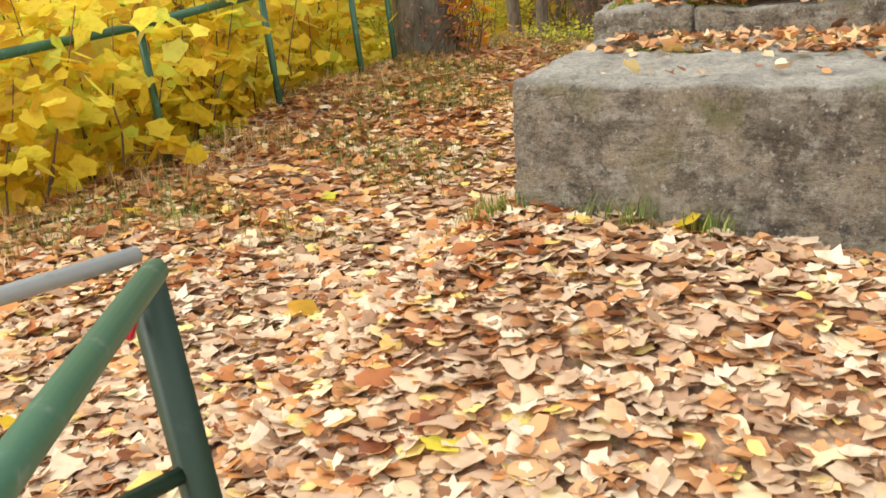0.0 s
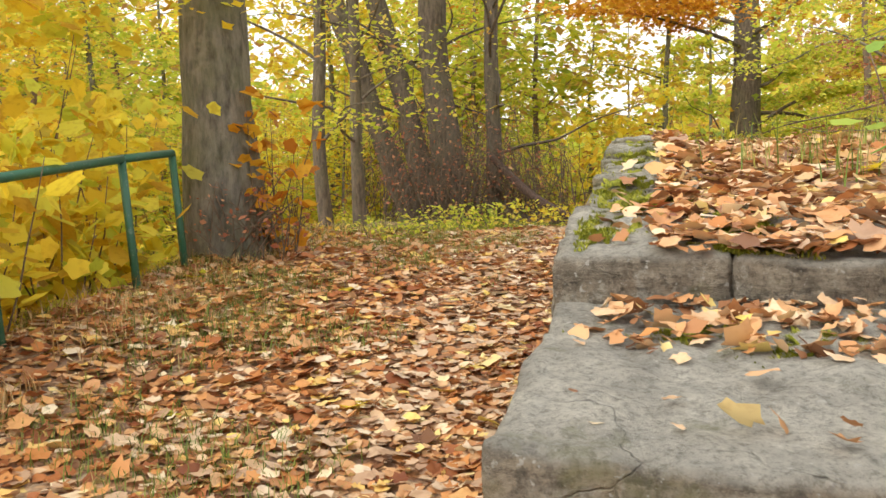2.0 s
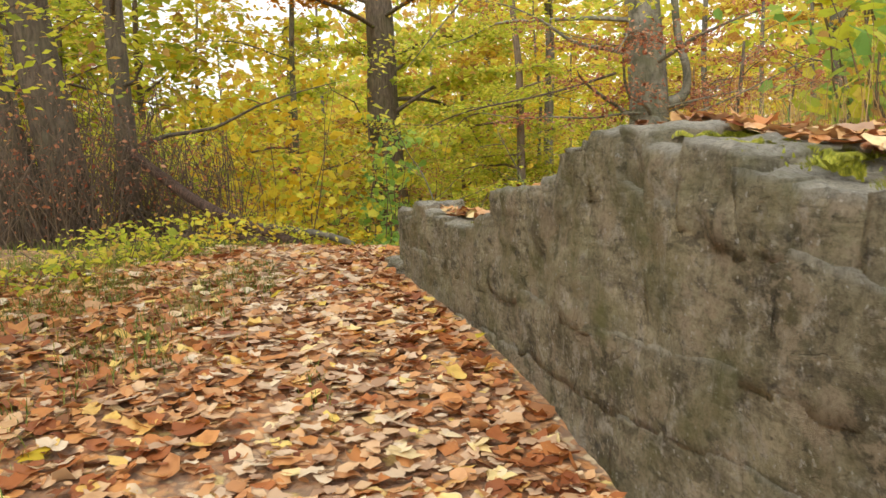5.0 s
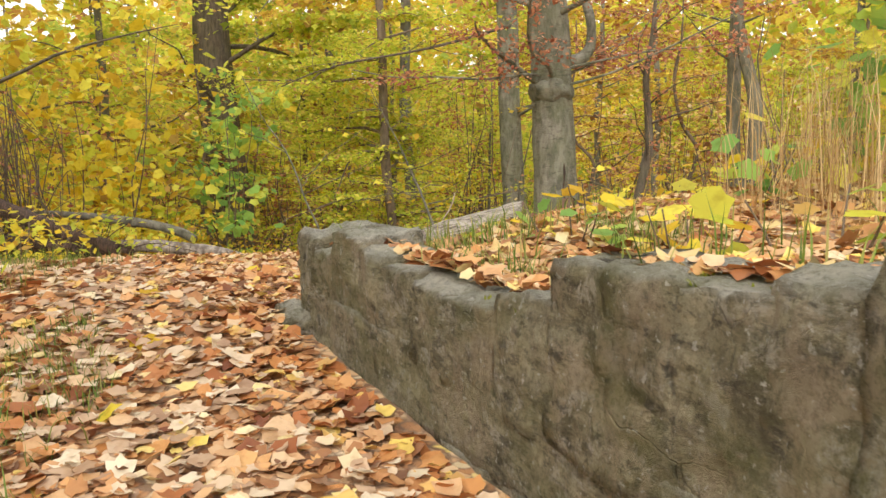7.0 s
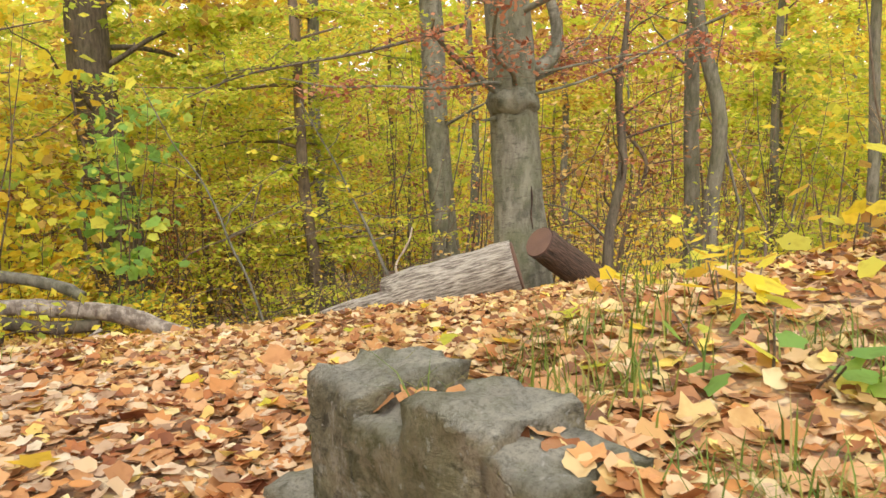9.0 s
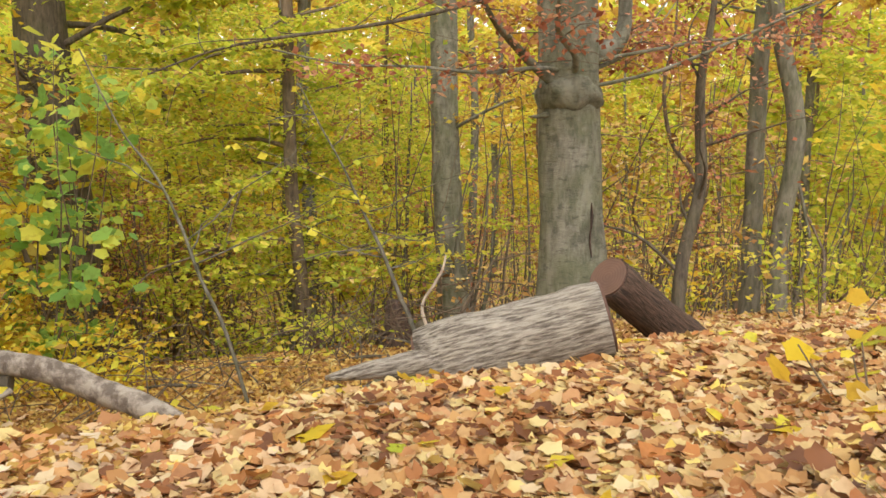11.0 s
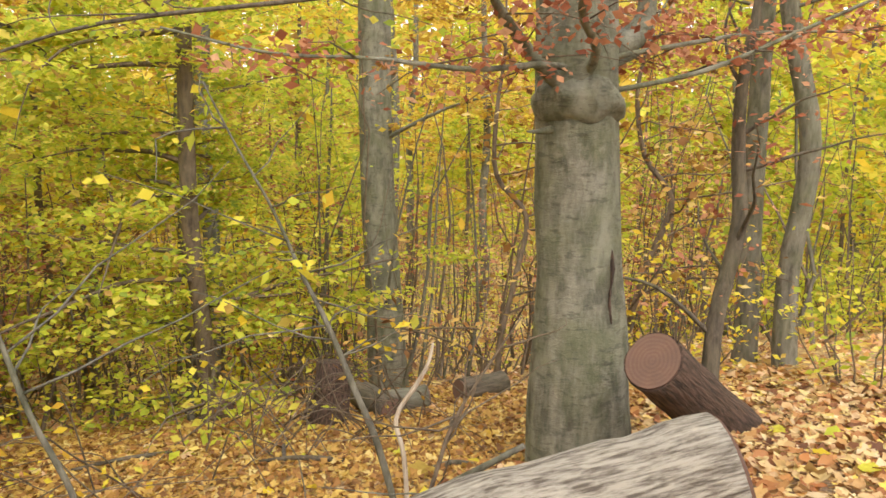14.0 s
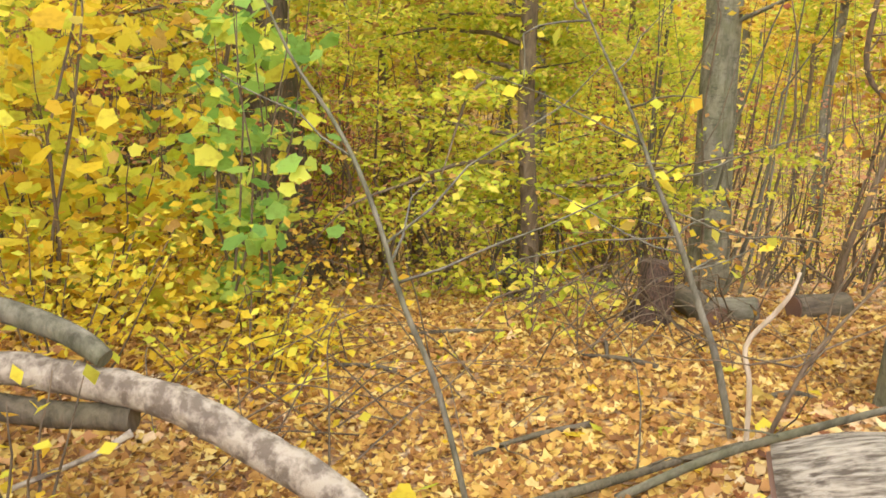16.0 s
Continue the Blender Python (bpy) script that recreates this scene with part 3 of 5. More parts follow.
# ---- green railings ----
def rail_bar(name, a, b, r, material, parent, flat=1.0, seg=8, label=""):
    return put(name, tube(name, [a, (Vector(a) + Vector(b)) / 2, b], [r, r], seg), material, parent, label)


def on_land(x, y, h=0.0):
    return Vector((x, y, float(land(x, y)) + h))


rail = thing("railing", "old green painted metal railing along the path edge", "railing")
POSTS = [(-1.827, 5.421), (-1.243, 6.855), (-0.664, 8.214), (-0.077, 9.592), (0.226, 10.281)]
tops = []
for x, y in POSTS:
    foot = on_land(x, y, -0.25)
    head = Vector((x - 0.09, y - 0.01, float(land(x, y)) + 0.96))
    tops.append(head)
    put("post", tube("post", [foot, head], [0.03, 0.03], 4), M_GREENPAINT, rail)
for a, b in zip(tops, tops[1:]):
    rail_bar("top_rail", a - (b - a) * 0.01, b + (b - a) * 0.01, 0.032, M_GREENPAINT, rail)

gate = thing("path_barrier", "green tubular barrier end with a grey steel bar", "railing")
corner = Vector((0.419, 1.932, 1.171))
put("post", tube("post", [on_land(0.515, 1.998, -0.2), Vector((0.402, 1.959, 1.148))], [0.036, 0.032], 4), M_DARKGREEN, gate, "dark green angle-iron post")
rail_bar("handrail", corner + Vector((0.012, 0.0, 0.0)), Vector((0.593, 0.625, 1.171)), 0.019, M_GREENPAINT, gate, seg=16)
rail_bar("steel_bar", corner + Vector((-0.03, 0.05, 0.012)), Vector((-0.212, 1.175, 1.162)), 0.0135, M_GALV, gate, seg=8, label="bare grey steel bar")
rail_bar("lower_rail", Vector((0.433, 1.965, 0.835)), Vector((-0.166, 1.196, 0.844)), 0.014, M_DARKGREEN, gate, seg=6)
lock = thing("padlock", "small red padlock hanging from the barrier post", "padlock", (0.402, 1.912, 1.111))
bm = bmesh.new()
bmesh.ops.create_cube(bm, size=1, matrix=Matrix.Translation((-0.006, -0.012, -0.012)) @ Matrix.Rotation(0.4, 4, "Y") @ Matrix.Diagonal((0.017, 0.009, 0.04, 1)))
bmesh.ops.bevel(bm, geom=bm.edges[:], offset=0.003, segments=2, affect="EDGES")
part("lock_body", bm, M_RED, lock)
put("shackle", tube("shackle", smooth_line([(-0.004, -0.012, 0.005), (0.0, -0.012, 0.035), (0.012, -0.006, 0.05), (0.018, -0.006, 0.03)]), [0.0025, 0.0025], 6), M_STEEL, lock, "bright steel shackle")


# ---- trees ----
def wander(a, b, k, amount, seed):
    """A slightly crooked line from a to b."""
    a, b = Vector(a), Vector(b)
    s = Vector((seed * 3.1, seed * 1.7, seed))
    return [a.lerp(b, i / k) + noise.noise_vector(s + Vector((i * 0.55, 0, 0))) * amount * math.sin(math.pi * min(1, i / k + 0.1)) for i in range(k + 1)]


def spray(a, b, n, r, flat, reach, seed):
    """Leaf places along a twig from a to b: a flat, thinning fan."""
    g = np.random.default_rng(seed)
    t = g.uniform(0.15, 1.0, n)[:, None]
    p = np.asarray(a)[None] * (1 - t) + np.asarray(b)[None] * t
    return p + g.normal(0, 1, (n, 3)) * np.array((reach, reach, reach * flat)) * r


def limb_path(start, heading, rise, length, seed, sag=0.12):
    g = random.Random(seed)
    d = Vector((math.cos(heading), math.sin(heading), rise)).normalized()
    out = [Vector(start)]
    for i in range(5):
        d = (d + Vector((g.uniform(-0.42, 0.42), g.uniform(-0.42, 0.42), g.uniform(-0.26, 0.26) - sag * i * 0.2))).normalized()
        out.append(out[-1] + d * length / 5)
    return out


def tree(name, label, base, lean, height, r0, bark, leaf=None, n_leaf=0, leaf_size=0.08, limbs=6, low=0.25, reach=2.2, seed=1, crook=0.15,
         flare=1.35, shape="oval", seg=14, twigs=5, category="tree", group="", rise=0.35, fan=0.22, top=1.0, flat=0.28):
    """A tree: trunk with a root flare, limbs with twigs, and a crown of single leaves in fans along them."""
    g = random.Random(seed)
    ob = thing(name, label, category, base, group)
    foot, head = Vector((0, 0, -0.25)), Vector((lean[0] * height, lean[1] * height, height))
    line = smooth_line(wander(foot, head, 7, crook, seed), 4)
    radii = [r0 * flare, r0 * 1.04, r0 * 0.97, r0 * 0.9, r0 * 0.8, r0 * 0.68, r0 * 0.5, r0 * 0.28]
    put("trunk", tube("trunk", line, radii, seg, 0.1 if r0 > 0.1 else 0.05, 1.6 / max(r0 * 4, 0.3)), bark, ob)
    places = []
    for k in range(limbs):
        t = low + (top - low) * (k + g.uniform(0, 0.8)) / limbs
        i = min(int(t * (len(line) - 1)), len(line) - 2)
        rt = float(np.interp(t, np.linspace(0, 1, len(radii)), radii))
        long = reach * (1.15 - 0.6 * t) * g.uniform(0.7, 1.2)
        path = limb_path(line[i], g.uniform(0, 2 * math.pi), rise * g.uniform(0.3, 1.6), long, seed * 77 + k)
        put("limb", tube("limb", smooth_line(path, 2), [min(rt * 0.4, 0.008 + 0.009 * long), 0.003], 4, capped=False), bark, ob)
        for q in range(twigs):
            a = path[1 + q % 4].lerp(path[2 + q % 4], g.random())
            h, l = g.uniform(0, 2 * math.pi), long * g.uniform(0.25, 0.5)
            b = a + Vector((math.cos(h) * l, math.sin(h) * l, g.uniform(-0.3, 0.25) * l))
            if n_leaf:
                places.append(spray(a, b, max(1, n_leaf // (limbs * twigs)), l, flat, fan, seed * 991 + k * 31 + q))
    if leaf and n_leaf:
        put("crown", leaves("crown", np.concatenate(places), leaf_size, shape, 0.45, seed=seed), leaf, ob)
    return ob


def foot(x, y, sink=0.0):
    return (x, y, float(land(x, y)) - sink)


# the big beech behind the logs
beech = tree("beech_tree", "big grey smooth-barked beech with rust-brown leaves and swollen branch collars", foot(11.23, 13.2), (-0.01, 0.055), 11, 0.258, M_BEECH, M_RUST, 0, limbs=0, crook=0.08, flare=1.55, seg=24, seed=4)
bb = Vector(foot(11.23, 13.2))
collar = bb + Vector((-0.06, 0.12, 2.38))
bm = bmesh.new()
bmesh.ops.create_uvsphere(bm, u_segments=40, v_segments=20, radius=1, matrix=Matrix.Translation(collar - bb) @ Matrix.Diagonal((0.275, 0.275, 0.2, 1)))
for v in bm.verts:
    v.co += noise.noise_vector(v.co * 6) * 0.05 + noise.noise_vector(v.co * 15) * 0.025
for f in bm.faces:
    f.smooth = True
part("collar", bm, M_BEECH, beech, "swollen knobbly branch collar")
places = []
for k, (h, z, length, rise, r) in enumerate(((2.5, 2.62, 1.9, 0.35, 0.05), (2.45, 2.5, 0.42, -0.05, 0.055), (3.0, 2.7, 2.2, 0.2, 0.035), (-0.9, 2.75, 2.6, 0.3, 0.02), (-1.35, 2.85, 3.0, 0.25, 0.018), (-1.1, 2.65, 3.6, 0.3, 0.018), (-0.4, 2.8, 3.2, 0.25, 0.018), (2.9, 2.8, 2.6, 0.3, 0.022), (0.3, 2.9, 2.2, 0.25, 0.02),
                                             (2.2, 3.6, 2.8, 0.2, 0.04), (3.6, 3.9, 2.6, 0.1, 0.04), (-1.8, 3.5, 2.4, 0.1, 0.04), (4.4, 4.6, 3.0, 0.1, 0.05), (1.2, 4.8, 3.0, 0.2, 0.05))):
    z -= 0.24
    path = limb_path((-0.03, 0.05 * z, z), h, rise, length, 50 + k)
    put("limb", tube("limb", smooth_line(path, 4), [r, r * 0.75, r * 0.4, 0.006], 8, 0.12, 6), M_BEECH, beech)
    if k != 1:
        for q in range(9):
            a = path[1 + q % 4].lerp(path[2 + q % 4], random.random())
            b = a + Vector((random.uniform(-0.6, 0.6), random.uniform(-0.6, 0.6), random.uniform(-0.25, 0.15)))
            put("twig", tube("twig", [a, a.lerp(b, 0.5) + Vector((0, 0, 0.04)), b], [0.006, 0.002], 4), M_TWIG, beech)
            places.append(spray(a, b, 46, 0.6, 0.3, 0.3, 300 + 20 * k + q))
places = np.concatenate(places)
places = places[np.hypot(places[:, 0] + 0.03, places[:, 1] - 0.05 * places[:, 2]) > 0.55]
put("crown", leaves("crown", places, 0.062, "oval", 0.6, seed=6), M_RUST, beech, "rust-brown withered beech leaves")
for k, (h, z, length) in enumerate(((2.3, 3.9, 4.0), (3.3, 4.3, 4.2), (2.8, 5.0, 4.4), (4.2, 5.0, 4.2), (3.7, 5.6, 4.4), (1.4, 5.2, 4.0), (5.2, 5.4, 4.0))):
    path = limb_path((-0.03, 0.05 * z, z), h, 0.15, length, 500 + k)
    put("limb", tube("limb", smooth_line(path, 4), [0.04, 0.03, 0.018, 0.005], 7, 0.1, 6), M_BEECH, beech)
    put("crown", leaves("crown", np.concatenate([spray(path[2 + q % 3], path[3 + q % 3] + Vector((0.7 * math.sin(2.4 * q), 0.7 * math.cos(2.4 * q), 0.0)), 75, 1.0, 0.15, 0.34, 950 + 20 * k + q) for q in range(9)]), 0.085, "oval", 0.5, seed=520 + k), M_LIME, beech, "yellow-green leaves in flat layers")
# the elbow-shaped limb that turns up beside the trunk
put("limb", tube("limb", smooth_line([(0.08, 0.12, 2.72), (0.22, -0.08, 2.74), (0.36, -0.2, 2.9), (0.36, -0.2, 3.25), (0.3, -0.1, 3.7), (0.3, 0.0, 4.8)]), [0.11, 0.085, 0.06, 0.055, 0.05], 10, 0.12, 5), M_BEECH, beech)

# other trunks in the woods
oak = tree("oak_tree", "thick dark trunk with a mossy foot among yellow leaves", foot(13.5, 22.05), (-0.03, 0.025), 12, 0.42, M_DARKBARK, M_LIME, 5000, 0.1, 8, 0.3, 3.0, 12, flare=1.7, seg=18)
for k, (h, z, length, rise, m) in enumerate(((3.3, 7.0, 4.8, 0.15, M_ORANGE), (2.6, 7.6, 5.2, 0.15, M_ORANGE), (4.2, 7.3, 4.6, 0.1, M_ORANGE), (3.0, 8.4, 5.0, 0.1, M_GOLD), (3.7, 8.2, 5.0, 0.1, M_ORANGE), (5.2, 5.0, 3.2, 0.1, M_LIME), (6.0, 5.4, 3.4, 0.1, M_LIME), (5.0, 6.4, 3.6, 0.1, M_LIME), (0.6, 6.0, 3.4, 0.1, M_LIME))):
    path = limb_path((-0.03 * z, 0.025 * z, z), h, rise, length, 400 + k)
    put("limb", tube("limb", smooth_line(path, 4), [0.06, 0.045, 0.025, 0.006], 7, 0.1, 6), M_DARKBARK, oak)
    put("crown", leaves("crown", np.concatenate([spray(path[2 + q % 3], path[3 + q % 3] + Vector((0.9 * math.sin(2.4 * q), 0.9 * math.cos(2.4 * q), 0.0)), 100, 1.0, 0.2, 0.4, 900 + 20 * k + q) for q in range(9)]), 0.15, "lobed", 0.5, seed=420 + k), m, oak)
tree("beech_tree", "slim grey beech trunk with knots, standing in yellow saplings", foot(15.95, 16.6), (-0.01, 0.04), 12, 0.22, M_BEECH, M_GOLD, 5000, 0.09, 7, 0.3, 2.6, 13, seg=16)
tree("sapling_tree", "slender sapling with yellow-green leaves in flat layers", foot(12.9, 17.3), (-0.02, 0.03), 8, 0.085, M_TWIG, M_LIME, 15000, 0.085, 22, 0.12, 2.4, 14, rise=0.1, fan=0.26, top=0.6, flat=0.16)
tree("forked_tree", "twin crooked grey stems with thin branches", foot(14.55, 11.8), (0.0, 0.055), 8, 0.1, M_GREYBARK, M_GOLD, 2200, 0.07, 8, 0.4, 2.0, 15, crook=0.35)
tree("forked_tree", "twin crooked grey stems with thin branches", foot(15.05, 12.2), (0.0, 0.02), 8, 0.11, M_GREYBARK, M_LIME, 2200, 0.07, 8, 0.4, 2.0, 16, crook=0.2)
tree("sapling_tree", "thin straight grey sapling on the leafy slope", foot(17.35, 9.9), (0.0, 0.03), 8, 0.09, M_GREYBARK, M_YELLOW, 3500, 0.08, 8, 0.4, 2.2, 17)
tree("dead_shrub", "bare dark crooked shrub with rust leaves beside the logs", foot(11.8, 12.5), (0.05, -0.06), 3.3, 0.06, M_DARKBARK, M_RUST, 500, 0.06, 9, 0.25, 1.3, 18, rise=0.9, crook=0.2, category="shrub")
tree("path_tree", "big grey trunk at the end of the railing", foot(0.588, 10.926), (-0.055, 0.0), 11, 0.29, M_GREYBARK, M_YELLOW, 8000, 0.11, 12, 0.24, 3.2, 19, rise=0.1, fan=0.4, flare=1.55, seg=20, shape="lobed")
tree("slope_tree", "grey leaning trunk among yellow maple leaves", foot(-1.9, 9.726), (-0.09, 0.0), 9, 0.16, M_GREYBARK, M_YELLOW, 6000, 0.11, 11, 0.25, 2.6, 20, fan=0.4, shape="lobed")
tree("thin_tree", "thin dark bare stem beside the path", foot(2.372, 15.182), (-0.02, 0.0), 8, 0.085, M_DARKBARK, M_LIME, 3000, 0.09, 12, 0.2, 2.2, 21, fan=0.4)
# the dark clump on the crest
for k, (x, y, lx, ly, r) in enumerate(((3.85, 17.9, -0.38, 0.05, 0.19), (4.1, 17.85, -0.24, 0.04, 0.2), (4.5, 17.75, -0.09, 0.02, 0.27), (5.1, 17.6, -0.01, 0.0, 0.13), (2.05, 16.6, -0.04, 0.0, 0.1))):
    tree("crest_tree", "dark brown trunk in a clump wrapped in brambles", foot(x, y), (lx, ly), 12, r, M_DARKBARK, (M_GOLD, M_LIME, M_ORANGE)[k % 3], 700, 0.1, 18, 0.14, 3.0, 30 + k, fan=0.4, crook=0.25, seg=14, group="dark trunks on the crest", rise=0.5)


def bramble(name, label, at, radius, height, count, seed, material=M_TWIG, leaf=M_RUST, n_leaf=500):
    """A tangle of thin arching canes with a few withered leaves."""
    g = random.Random(seed)
    ob = thing(name, label, "bramble", at)
    pts, canes = [], []
    for k in range(count):
        a, b = g.uniform(0, 2 * math.pi), g.uniform(0, 2 * math.pi)
        r1, r2 = radius * math.sqrt(g.random()), radius * g.uniform(0.6, 1.25)
        h = height * g.uniform(0.4, 1.1)
        p0 = Vector((math.cos(a) * r1, math.sin(a) * r1, -0.1))
        p3 = Vector((math.cos(b) * r2, math.sin(b) * r2, h * g.uniform(0.1, 0.9)))
        mid = (p0 + p3) / 2 + Vector((g.uniform(-0.3, 0.3), g.uniform(-0.3, 0.3), h * 0.75))
        line = smooth_line([p0, p0.lerp(mid, 0.6) + Vector((0, 0, 0.1 * h)), mid, p3], 4)
        canes.append(tube("cane", line, [0.008, 0.003], 3, capped=False))
        pts += [line[g.randrange(3, len(line))] + Vector((g.gauss(0, 0.07), g.gauss(0, 0.07), g.gauss(0, 0.07))) for _ in range(n_leaf // count + 1)]
    bm = bmesh.new()
    for me in canes:
        bm.from_mesh(me)
        bpy.data.meshes.remove(me)
    tagged(part("tangle", bm, material, ob), kind="stuff")
    put("withered_leaves", leaves("withered_leaves", pts, 0.06, "oval", 0.7, seed=seed), leaf, ob)
    return ob


bramble("bramble_thicket", "brown bramble thicket round the dark trunks", foot(4.189, 17.239), 1.6, 2.0, 260, 5, n_leaf=1600)
bramble("bramble_thicket", "brown bramble thicket round the dark trunks", foot(5.422, 16.926), 1.1, 1.5, 130, 6, n_leaf=500)
bramble("bramble_thicket", "brown withered shoots at the foot of the grey trunk", foot(0.723, 10.652), 0.45, 0.7, 60, 7, n_leaf=260)
bramble("briar_patch", "dry brown stems on the woodland floor", foot(11.5, 15.4), 1.2, 0.7, 45, 8, n_leaf=120, leaf=M_GOLD)
bramble("briar_patch", "dry brown stems on the woodland floor", foot(9.0, 16.2), 1.3, 0.6, 34, 9, n_leaf=160, leaf=M_YELLOW)


def shrub(name, label, at, radius, height, n_leaf, leaf, size, seed, shape="lobed", stems=7, category="shrub", group="", tilt=0.5, flat=0.3):
    """Thin upright stems, each with flat fans of leaves."""
    g = random.Random(seed)
    ob = thing(name, label, category, at, group)
    places = []
    for k in range(stems):
        a, r = g.uniform(0, 2 * math.pi), radius * math.sqrt(g.random())
        h = height * g.uniform(0.55, 1.1)
        p0 = Vector((math.cos(a) * r * 0.4, math.sin(a) * r * 0.4, -0.1))
        p1 = Vector((math.cos(a) * r, math.sin(a) * r, h))
        line = wander(p0, p1, 5, 0.08 * height, seed + k)
        put("stem", tube("stem", line, [0.006 + 0.006 * height / 2, 0.003], 5), M_TWIG, ob)
        for q in range(5):
            i = 1 + q
            b = line[i] + Vector((g.uniform(-1, 1), g.uniform(-1, 1), g.uniform(-0.2, 0.3))) * radius * 0.45
            places.append(spray(line[i], b, max(1, n_leaf // (stems * 5)), radius, flat, 0.2, seed * 13 + k * 7 + q))
    put("foliage", leaves("foliage", np.concatenate(places), size, shape, tilt, seed=seed), leaf, ob)
    return ob


for k, (x, y, r, h, n) in enumerate(((-2.182, 5.966, 0.8, 1.3, 420), (-1.761, 6.923, 0.8, 1.5, 480), (-1.434, 7.876, 0.7, 1.5, 450), (-1.055, 8.738, 0.6, 1.2, 360), (-0.592, 9.791, 0.6, 1.1, 300), (-2.714, 7.251, 1.1, 2.2, 700), (-2.414, 8.764, 1.2, 2.4, 800),
                                     (-1.554, 10.305, 1.2, 2.4, 800), (-3.602, 6.27, 1.3, 2.6, 800), (-0.685, 11.659, 1.2, 2.6, 800), (-3.909, 8.69, 1.4, 3.2, 900))):
    shrub("maple_shrub", "bright yellow maple shoots on the slope behind the railing", foot(x, y), r, h, n, M_YELLOW, 0.16, 60 + k, "maple", 8, group="maple shoots by the railing", tilt=0.6)
shrub("maple_shrub", "orange-leaved shoot against the grey trunk", foot(1.001, 10.713), 0.35, 1.35, 130, M_ORANGE, 0.12, 80, "maple", 5)
for k, (x, y, r, h, n, m, s) in enumerate(((9.7, 17.9, 0.75, 2.9, 420, M_GREEN, 0.13), (8.9, 19.0, 0.8, 2.2, 320, M_LIME, 0.12), (8.0, 18.6, 1.4, 3.6, 800, M_YELLOW, 0.14), (11.0, 20.0, 1.0, 3.0, 330, M_GREEN, 0.15), (9.8, 20.0, 1.4, 2.6, 900, M_YELLOW, 0.15))):
    shrub("maple_sapling", "young maple with broad green and yellow leaves", foot(x, y), r, h, n, m, s, 90 + k, "maple", 6, "sapling", tilt=0.6)
for k, (x, y, r, h, n, m) in enumerate(((5.6, 7.3, 0.7, 1.5, 360, M_GREEN), (6.6, 8.0, 0.9, 2.2, 480, M_LIME), (6.2, 6.6, 0.8, 1.8, 380, M_LIME), (7.6, 8.6, 1.0, 2.6, 500, M_GREEN))):
    shrub("maple_sapling", "leafy green maple sapling on the terrace", foot(x, y), r, h, n, m, 0.12, 96 + k, "maple", 6, "sapling", tilt=0.6)
# a dark weeping crack on the beech
put("bark_scar", tube("bark_scar", smooth_line([(-0.235, -0.15, 1.5), (-0.24, -0.16, 1.35), (-0.245, -0.15, 1.2), (-0.25, -0.17, 1.05)]), [0.004, 0.013, 0.006, 0.012, 0.004], 8, 0.5, 30), M_REDBARK, beech, "dark weeping crack in the bark")
for k, (x, y, r, h, n, m) in enumerate(((9.2, 16.9, 0.9, 0.5, 1000, M_YELLOW), (9.4, 18.9, 1.3, 0.9, 1500, M_GOLD), (10.6, 19.6, 1.3, 0.9, 1500, M_GOLD), (8.0, 17.6, 1.0, 0.8, 900, M_YELLOW), (7.0, 15.6, 0.35, 0.5, 60, M_YELLOW), (13.4, 12.9, 0.9, 1.3, 500, M_YELLOW), (12.6, 11.4, 0.8, 1.0, 350, M_LIME), (18.0, 11.0, 1.2, 1.0, 700, M_LIME), (20.0, 16.2, 1.7, 2.6, 1500, M_LIME), (22.6, 17.3, 1.8, 3.0, 1500, M_YELLOW), (21.2, 15.0, 1.5, 2.2, 1200, M_LIME), (3.2, 13.3, 0.7, 0.3, 420, M_LIME), (4.0, 13.9, 0.7, 0.32, 420, M_LIME), (4.9, 14.4, 0.7, 0.35, 420, M_YELLOW), (5.7, 14.9, 0.7, 0.35, 380, M_LIME), (2.2, 12.6, 0.6, 0.25, 260, M_LIME), (1.0, 11.9, 0.6, 0.3, 260, M_GOLD))):
    shrub("low_shrub", "low golden-leaved shrub on the woodland floor", foot(x, y), r, h, n, m, 0.075, 100 + k, "oval", 9)
# seedlings on the terrace and the bank beyond the wall
random.seed(11)
for k, (u, w, m, h) in enumerate(((8.3, 1.7, M_YELLOW, 0.35), (9.0, 2.5, M_YELLOW, 0.4), (8.7, 3.1, M_YELLOW, 0.45), (9.5, 3.4, M_YELLOW, 0.4), (8.1, 2.6, M_GREEN, 0.4), (7.0, 1.2, M_YELLOW, 0.35), (9.9, 3.0, M_YELLOW, 0.3), (10.3, 4.0, M_YELLOW, 0.35),
                                  (8.4, 4.2, M_YELLOW, 0.6), (6.2, 1.0, M_LIME, 0.3), (9.3, 4.4, M_GOLD, 0.5), (7.8, 1.2, M_GREEN, 0.3), (3.0, 1.6, M_GREEN, 0.5), (3.4, 2.4, M_GREEN, 0.8), (4.2, 3.0, M_LIME, 1.4), (5.2, 3.8, M_YELLOW, 1.8), (3.6, 4.2, M_LIME, 2.0))):
    p, h = from_wall(u, w, 0), h * (0.7 if u > 6 else 1.0)
    shrub("maple_seedling", "small maple seedling with broad autumn leaves", foot(p.x, p.y), 0.3 + 0.25 * h, h, int(26 + 120 * h * h), m, 0.11, 130 + k, "maple", 4, "seedling", "maple seedlings", 0.4, 0.15)

